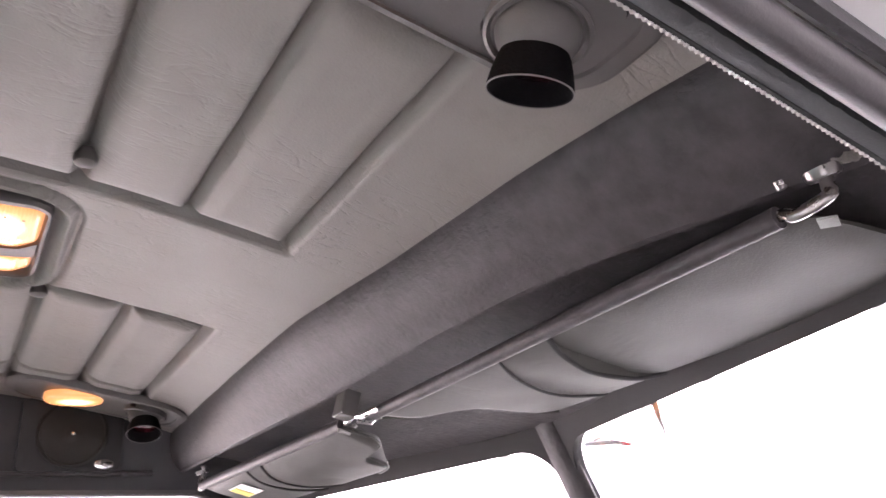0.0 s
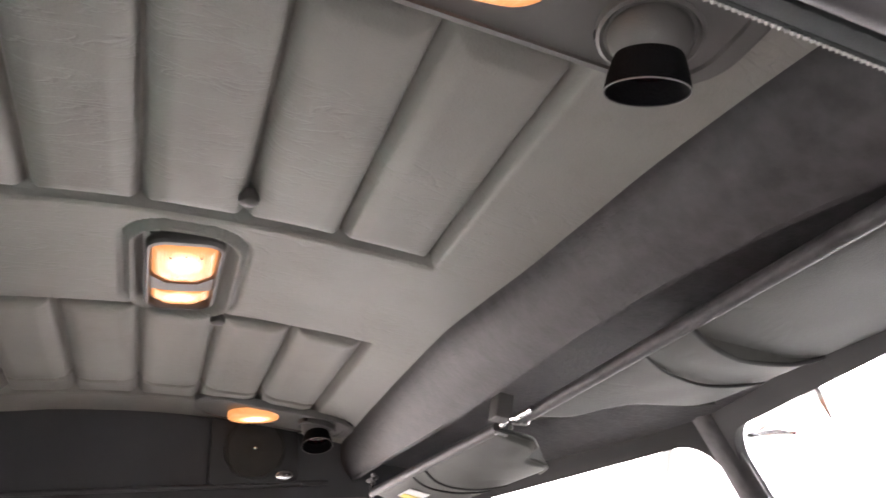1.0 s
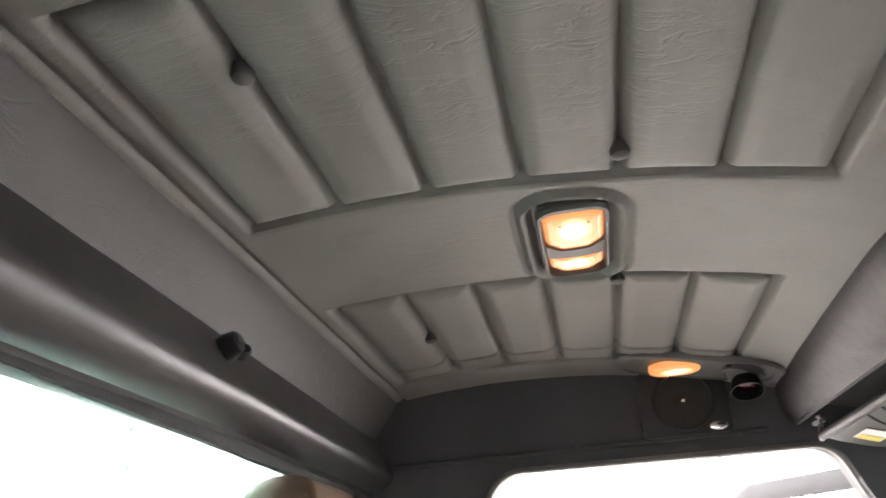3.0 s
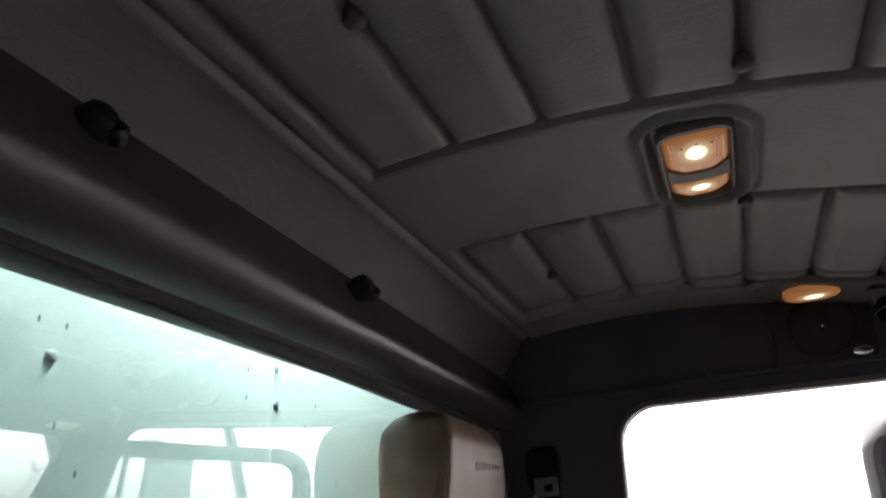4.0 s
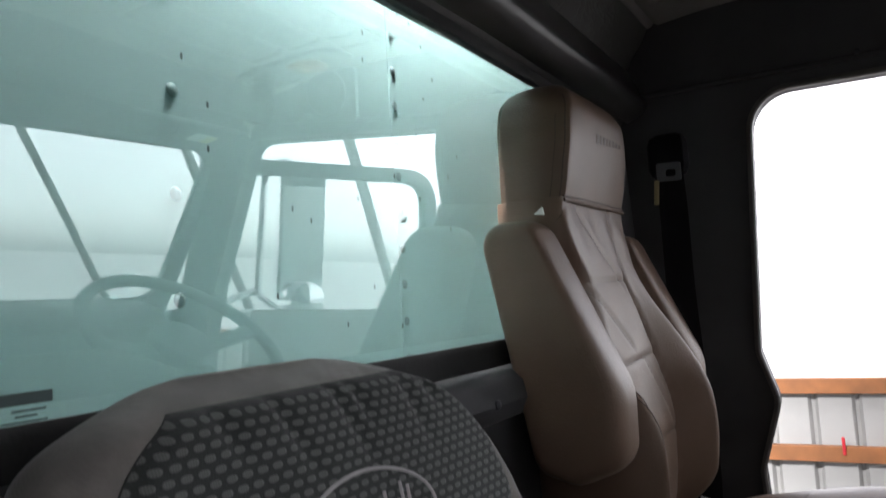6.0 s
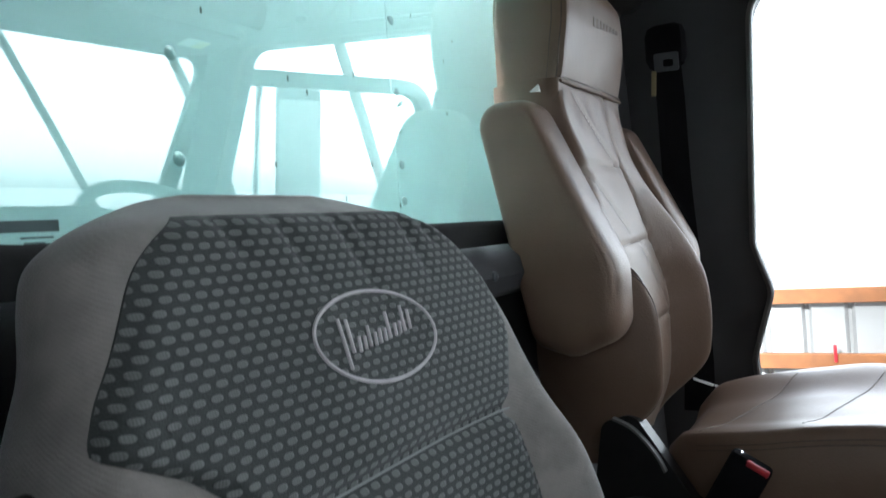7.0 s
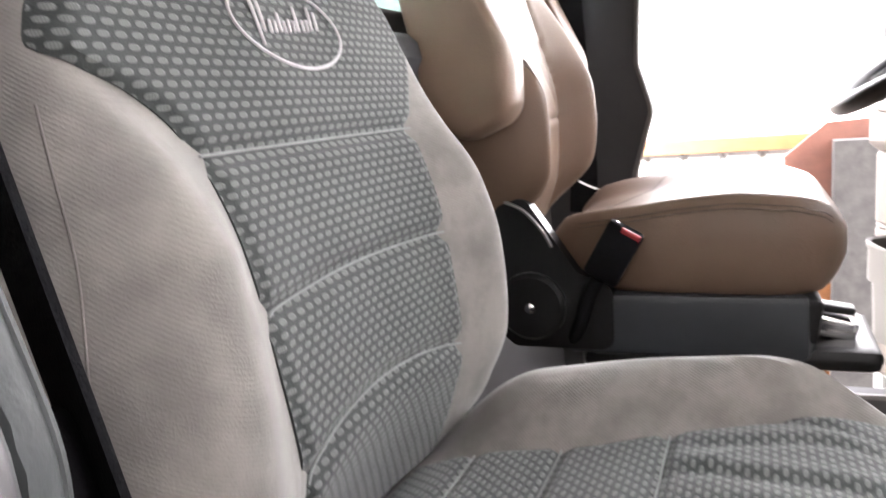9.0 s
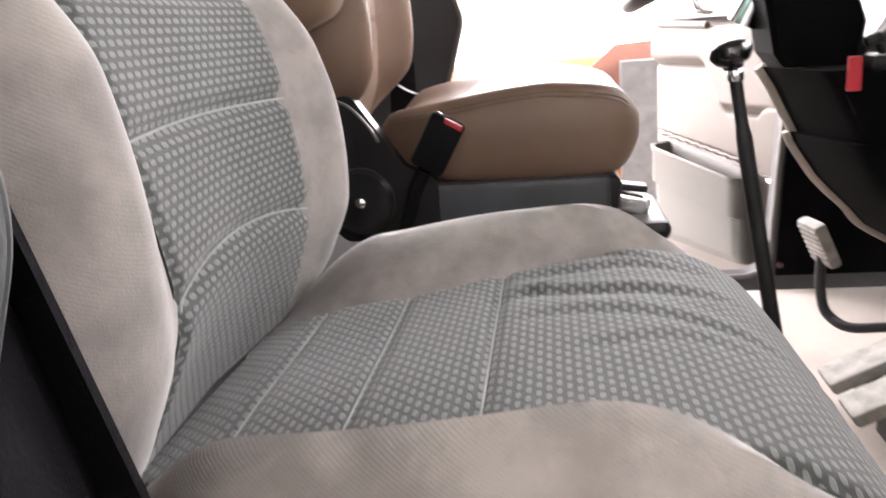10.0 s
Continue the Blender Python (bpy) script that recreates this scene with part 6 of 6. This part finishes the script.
rings(bm, [[Vector((1.03 + (x - 1.03) * g, y, 0.66 + (z - 0.66) * g)) for x, z in prof] for y, g in ((0.185, 0.88), (0.195, 1.0), (0.305, 1.0), (0.315, 0.88))])
part("lower_cover", bm, M_MATTE, column)
bm = bmesh.new()
tube(bm, [wm @ Vector((-0.045, 0.0, -0.10)), wm @ Vector((-0.085, 0.01, -0.13))], [0.020, 0.026], 16)
part("tilt_collar", bm, M_CHROME, column)
# lower dash shroud that sweeps down to the pedals
shroud = thing("dash_lower_panel", (1.12, 0.10, 0.2), "black lower dash panel with a pale rolled edge and red tag", "dash panel", kind="structure")
upper = [(0.967, 0.570), (0.985, 0.541), (1.003, 0.505), (1.024, 0.464)]
lower = [(1.012, 0.467), (1.018, 0.452), (1.035, 0.425), (1.055, 0.395), (1.080, 0.367), (1.105, 0.343), (1.132, 0.311), (1.20, 0.270)]
for name, outline in (("upper_panel", upper + [(1.30, 0.464), (1.30, 0.566)]), ("knee_panel", lower + [(1.30, 0.270), (1.30, 0.466)])):
    bm = bmesh.new()
    rings(bm, [[Vector((min(1.30, x + dx), y, z)) for x, z in outline] for y, dx in ((0.085, 0.050), (0.10, 0.040), (0.20, 0.008), (0.248, 0.0))])
    part(name, bm, M_MATTE, shroud)
for edge, r in ((upper, 0.0095), (lower, 0.0085)):
    bm = bmesh.new()
    tube(bm, curve([(x - 0.001, 0.250, z) for x, z in edge], 4), r, 10)
    part("rolled_edge", bm, M_MAT, shroud, "pale rolled edge")
part("tag", boxed((1.044, 0.078, 0.565), (0.019, 0.006, 0.046), 0.004), M_RED, shroud, "red plastic tag")
bm = bmesh.new()
rbox(bm, (1.090, 0.10, 0.577), (0.050, 0.05, 0.022), 0.008)
tube(bm, [(1.086, 0.095, 0.585), (1.076, 0.092, 0.602)], 0.005, 10)
rbox(bm, (1.070, 0.092, 0.607), (0.022, 0.016, 0.016), 0.005, (0, -20, 0))
part("switch", bm, M_BLACK, shroud)

# ---- pedals ----
pedal = thing("clutch_pedal", (1.24, 0.43, 0.12), "hanging black pedal arm with a worn pale pad", "pedal", "pedals")
pad = part("pad", boxed((1.152, 0.50, 0.205), (0.026, 0.074, 0.100), 0.009, (0, -25, 12)), M_PEDAL, pedal)
lay = pose(1.152, 0.50, 0.205, 0, -25, 12)
for i in range(7):
    at = lay @ Vector((-0.0115, 0, -0.036 + 0.012 * i))
    part("ridge", boxed(at, (0.006, 0.064, 0.006), 0.002, (0, -25, 12)), M_PEDAL, pad)
bm = bmesh.new()
tube(bm, curve([(1.158, 0.50, 0.18), (1.158, 0.495, 0.11), (1.168, 0.47, 0.062), (1.215, 0.42, 0.055), (1.36, 0.40, 0.10), (1.42, 0.40, 0.30)]), 0.010, 10)
part("arm", bm, M_BLACK, pedal)
for x, y, z, rz in ((1.172, 0.210, 0.097, 0), (1.172, 0.112, 0.093, 0)):
    p2 = thing("floor_pedal", (x, y, 0.0), "worn pale rubber floor pedal", "pedal", "pedals")
    part("pad", boxed((x, y, z), (0.21, 0.072, 0.024), 0.007, (0, -27, rz)), M_PEDAL, p2)
    part("hinge_block", boxed((x + 0.01, y, z * 0.36), (0.10, 0.05, z * 0.74), 0.004, (0, 0, rz)), M_BLACK, p2)

reflector = thing("door_reflector", (1.19, 0.835, 0.035), "small red reflector low on the dark door pillar", "reflector")
bm = bmesh.new()
lathe(bm, [(0.009, -0.02), (0.009, 0.003), (0.007, 0.005), (0, 0.006)], pose(1.175, 0.838, 0.050, 82, 0, 0), 20)
part("lens", bm, M_CUPRED, reflector)

# ---- the driver's door, swung wide open ----
HINGE = Vector((1.335, 0.80, 0.0))
LATCH = Vector((0.970, 1.47, 0.0))
along = (LATCH - HINGE).normalized()
inward = Vector((-along.y, along.x, 0)) * (1 if Vector((-along.y, along.x, 0)).dot(Vector((-1, -1, 0))) > 0 else -1)
DL = (LATCH - HINGE).length


def door_at(a, z, d=0.0):
    return HINGE + along * a + inward * d + Vector((0, 0, z))


door = thing("truck_door", HINGE, "open cab door with beige vinyl trim and a map pocket", "door", kind="structure")
bm = plate(rounded([(0.07, -0.16), (DL, -0.16), (DL, 0.80), (0.07, 0.80)], [0.05, 0.05, 0.02, 0.02]), [], 0.05, lambda a, b, d: door_at(a, b, d - 0.05))
part("shell", bm, M_TRUCK, door)


def door_step(u):
    """Height of the trim's S-shaped seam, high at the latch end and low at the hinge."""
    return 0.385 + 0.122 * smooth(0.415, 0.51, u)


def door_skin(a, b):
    u, z = a * (DL - 0.095) + 0.08, -0.135 + 0.770 * b
    groove = 0.203 + 0.128 * u
    base = 0.022 + 0.026 * smooth(0.0, 0.030, z - door_step(u)) - 0.010 * math.exp(-((z - door_step(u)) / 0.006) ** 2)
    base -= 0.010 * math.exp(-((z - groove) / 0.004) ** 2) + 0.007 * math.exp(-((z - groove - 0.013) / 0.003) ** 2)
    rim = min(a, 1 - a, b, 1 - b)
    return door_at(u, z, base * smooth(0, 0.03, rim))


bm = sheet(bmesh.new(), 90, 144, door_skin, thick=tuple(-inward * 0.016))
part("trim_panel", bm, M_BEIGE, door, "padded beige vinyl trim")
bm = plate(rounded([(0.07, 0.640), (DL, 0.640), (DL, 0.805), (0.07, 0.805)], 0.012, 4), [], 0.030, lambda a, b, d: door_at(a, b, d + 0.016))
part("upper_panel", bm, M_TRUCK, door, "bare pale painted metal under the window")
# open-topped pocket with a rounded rim and a rib
P0, P1_ = 0.290, 0.672
box_out = rounded([(P0, 0.025), (P1_, 0.025), (P1_, 0.105), (P0, 0.105)], [0.004, 0.004, 0.035, 0.035], 6)
box_in = rounded([(P0 + 0.010, 0.027), (P1_ - 0.010, 0.027), (P1_ - 0.010, 0.095), (P0 + 0.010, 0.095)], [0.003, 0.003, 0.028, 0.028], 6)
loops = []
# its rim and its ledge fall towards the hinge
for shape, grow, z, tilt in ((box_out, 0.56, -0.012, 0.1), (box_out, 0.66, 0.006, 0.1), (box_out, 0.74, 0.112, 1), (box_out, 0.92, 0.119, 1), (box_out, 0.94, 0.126, 1), (box_out, 0.93, 0.204, 1), (box_out, 1.0, 0.216, 1), (box_out, 1.02, 0.223, 1), (box_out, 1.0, 0.229, 1), (box_in, 1.0, 0.226, 1), (box_in, 0.92, 0.13, 1), (box_in, 0.78, 0.01, 0.2)):
    loops.append([door_at(a, z + tilt * 0.14 * (a - P0), 0.025 + (d - 0.025) * grow) for a, d in shape])
part("map_pocket", rings(bmesh.new(), loops), M_POCKET, door, "hard pale grey map pocket")
# pull handle: a padded block in a dark recess with a chrome catch below
bm = plate(rounded([(0.150, 0.238), (0.282, 0.238), (0.282, 0.428), (0.150, 0.428)], [0.02, 0.03, 0.05, 0.03], 6), [], 0.010, lambda a, b, d: door_at(a, b, 0.030 + d))
part("handle_recess", bm, M_BLACK, door)
bm = bmesh.new()
shape = rounded([(0.158, 0.243), (0.260, 0.243), (0.260, 0.416), (0.158, 0.416)], [0.015, 0.02, 0.045, 0.02], 6)
rings(bm, [[door_at(0.21 + (a - 0.21) * g, 0.32 + (b - 0.32) * g, d) for a, b in shape] for g, d in ((1.0, 0.030), (1.0, 0.058), (0.96, 0.068), (0.86, 0.073))])
part("pull_handle", bm, M_BEIGE, door)
part("catch", boxed(door_at(0.21, 0.228, 0.05), (0.05, 0.012, 0.012), 0.003, (0, 0, math.degrees(math.atan2(along.y, along.x)))), M_CHROME, door)
bm = bmesh.new()
tube(bm, curve([door_at(0.685, 0.625, 0.045), door_at(0.60, 0.622, 0.052), door_at(0.47, 0.617, 0.052)]), 0.010, 10)
part("sill_rail", bm, M_BEIGE, door)
bm = bmesh.new()
tube(bm, curve([door_at(0.47, 0.655, 0.04), door_at(0.475, 0.660, 0.075), door_at(0.49, 0.700, 0.085)]), [0.012] * 8 + [0.015] * 9, 10)
part("window_crank", bm, M_CHROME, door)
# window frame and pane
WTOP = [(-0.005, 0.78), (-0.045, 1.232), (DL - 0.045, 1.262), (DL - 0.02, 0.78)]
bm = sweep_frame([(-0.02, -0.022), (0.02, -0.022), (0.026, 0.0), (0.02, 0.024), (-0.02, 0.024)], WTOP, 0.10, lambda a, b, d: door_at(a, b, d - 0.03))
part("window_frame", bm, M_WALL, door)
bm = plate([(0.0, 0.79), (-0.035, 1.222), (DL - 0.055, 1.252), (DL - 0.03, 0.79)], [], 0.004, lambda a, b, d: door_at(a, b, d - 0.035))
pn = part("pane", bm, M_SCREEN, door, "tinted side glass")
pn.visible_shadow = False

# mirrors outside
mirror = thing("side_mirror", (1.42, 0.90, 0.80), "tall rectangular side mirror with a small round mirror", "mirror")
bm = bmesh.new()
rbox(bm, (1.375, 1.20, 1.035), (0.05, 0.17, 0.43), 0.015, (0, 0, 30))
part("housing", bm, M_CHROME, mirror)
part("mirror_face", boxed((1.3515, 1.1865, 1.035), (0.004, 0.15, 0.41), 0.001, (0, 0, 30)), M_MIRROR, mirror)
bm = bmesh.new()
lathe(bm, [(0.0, -0.02), (0.04, -0.018), (0.060, -0.004), (0.063, 0.004), (0.056, 0.008), (0.0, 0.016)], pose(1.305, 1.165, 0.822, 0, -90, 25), 32)
part("round_mirror", bm, M_MIRROR, mirror)
bm = bmesh.new()
tube(bm, [(1.375, 1.20, 1.27), (1.385, 1.12, 1.29), (1.385, 1.02, 1.26), (1.38, 1.00, 0.84), (1.37, 1.10, 0.79), (1.34, 1.18, 0.80)], 0.012, 8)
tube(bm, [(1.38, 1.01, 0.86), (1.44, 0.84, 0.80)], 0.012, 8)
tube(bm, [(1.385, 1.02, 1.24), (1.40, 0.80, 1.27)], 0.012, 8)
part("bracket", bm, M_CHROME, mirror)

# ---- yard things seen past the seat ----
stack = thing("timber_offcut", (1.02, 2.5, -1.15), "weathered grey post with red-brown boards leaning on it", "timber")
bm = bmesh.new()
rbox(bm, (1.03, 2.55, -0.345), (0.16, 0.10, 1.61), 0.006)
part("post", bm, M_STONE, stack)
bm = bmesh.new()
rings(bm, [[Vector((x, y, z)) for x, z in ((0.77, 0.395), (0.93, 0.53), (1.14, 0.54), (1.14, 0.30), (0.95, 0.0), (0.90, -1.15), (0.80, -1.15))] for y in (2.61, 2.64)])
part("board", bm, M_BOARD, stack)
part("board", boxed((0.93, 2.585, -0.50), (0.09, 0.028, 1.30), 0.004), M_TIMBER, stack)
red = thing("red_tie", (0.44, 2.97, 0.16), "red plastic tie hooked over the lower rail", "tie")
part("loop", boxed((0.44, 2.972, 0.165), (0.014, 0.012, 0.08), 0.004), M_RED, red)
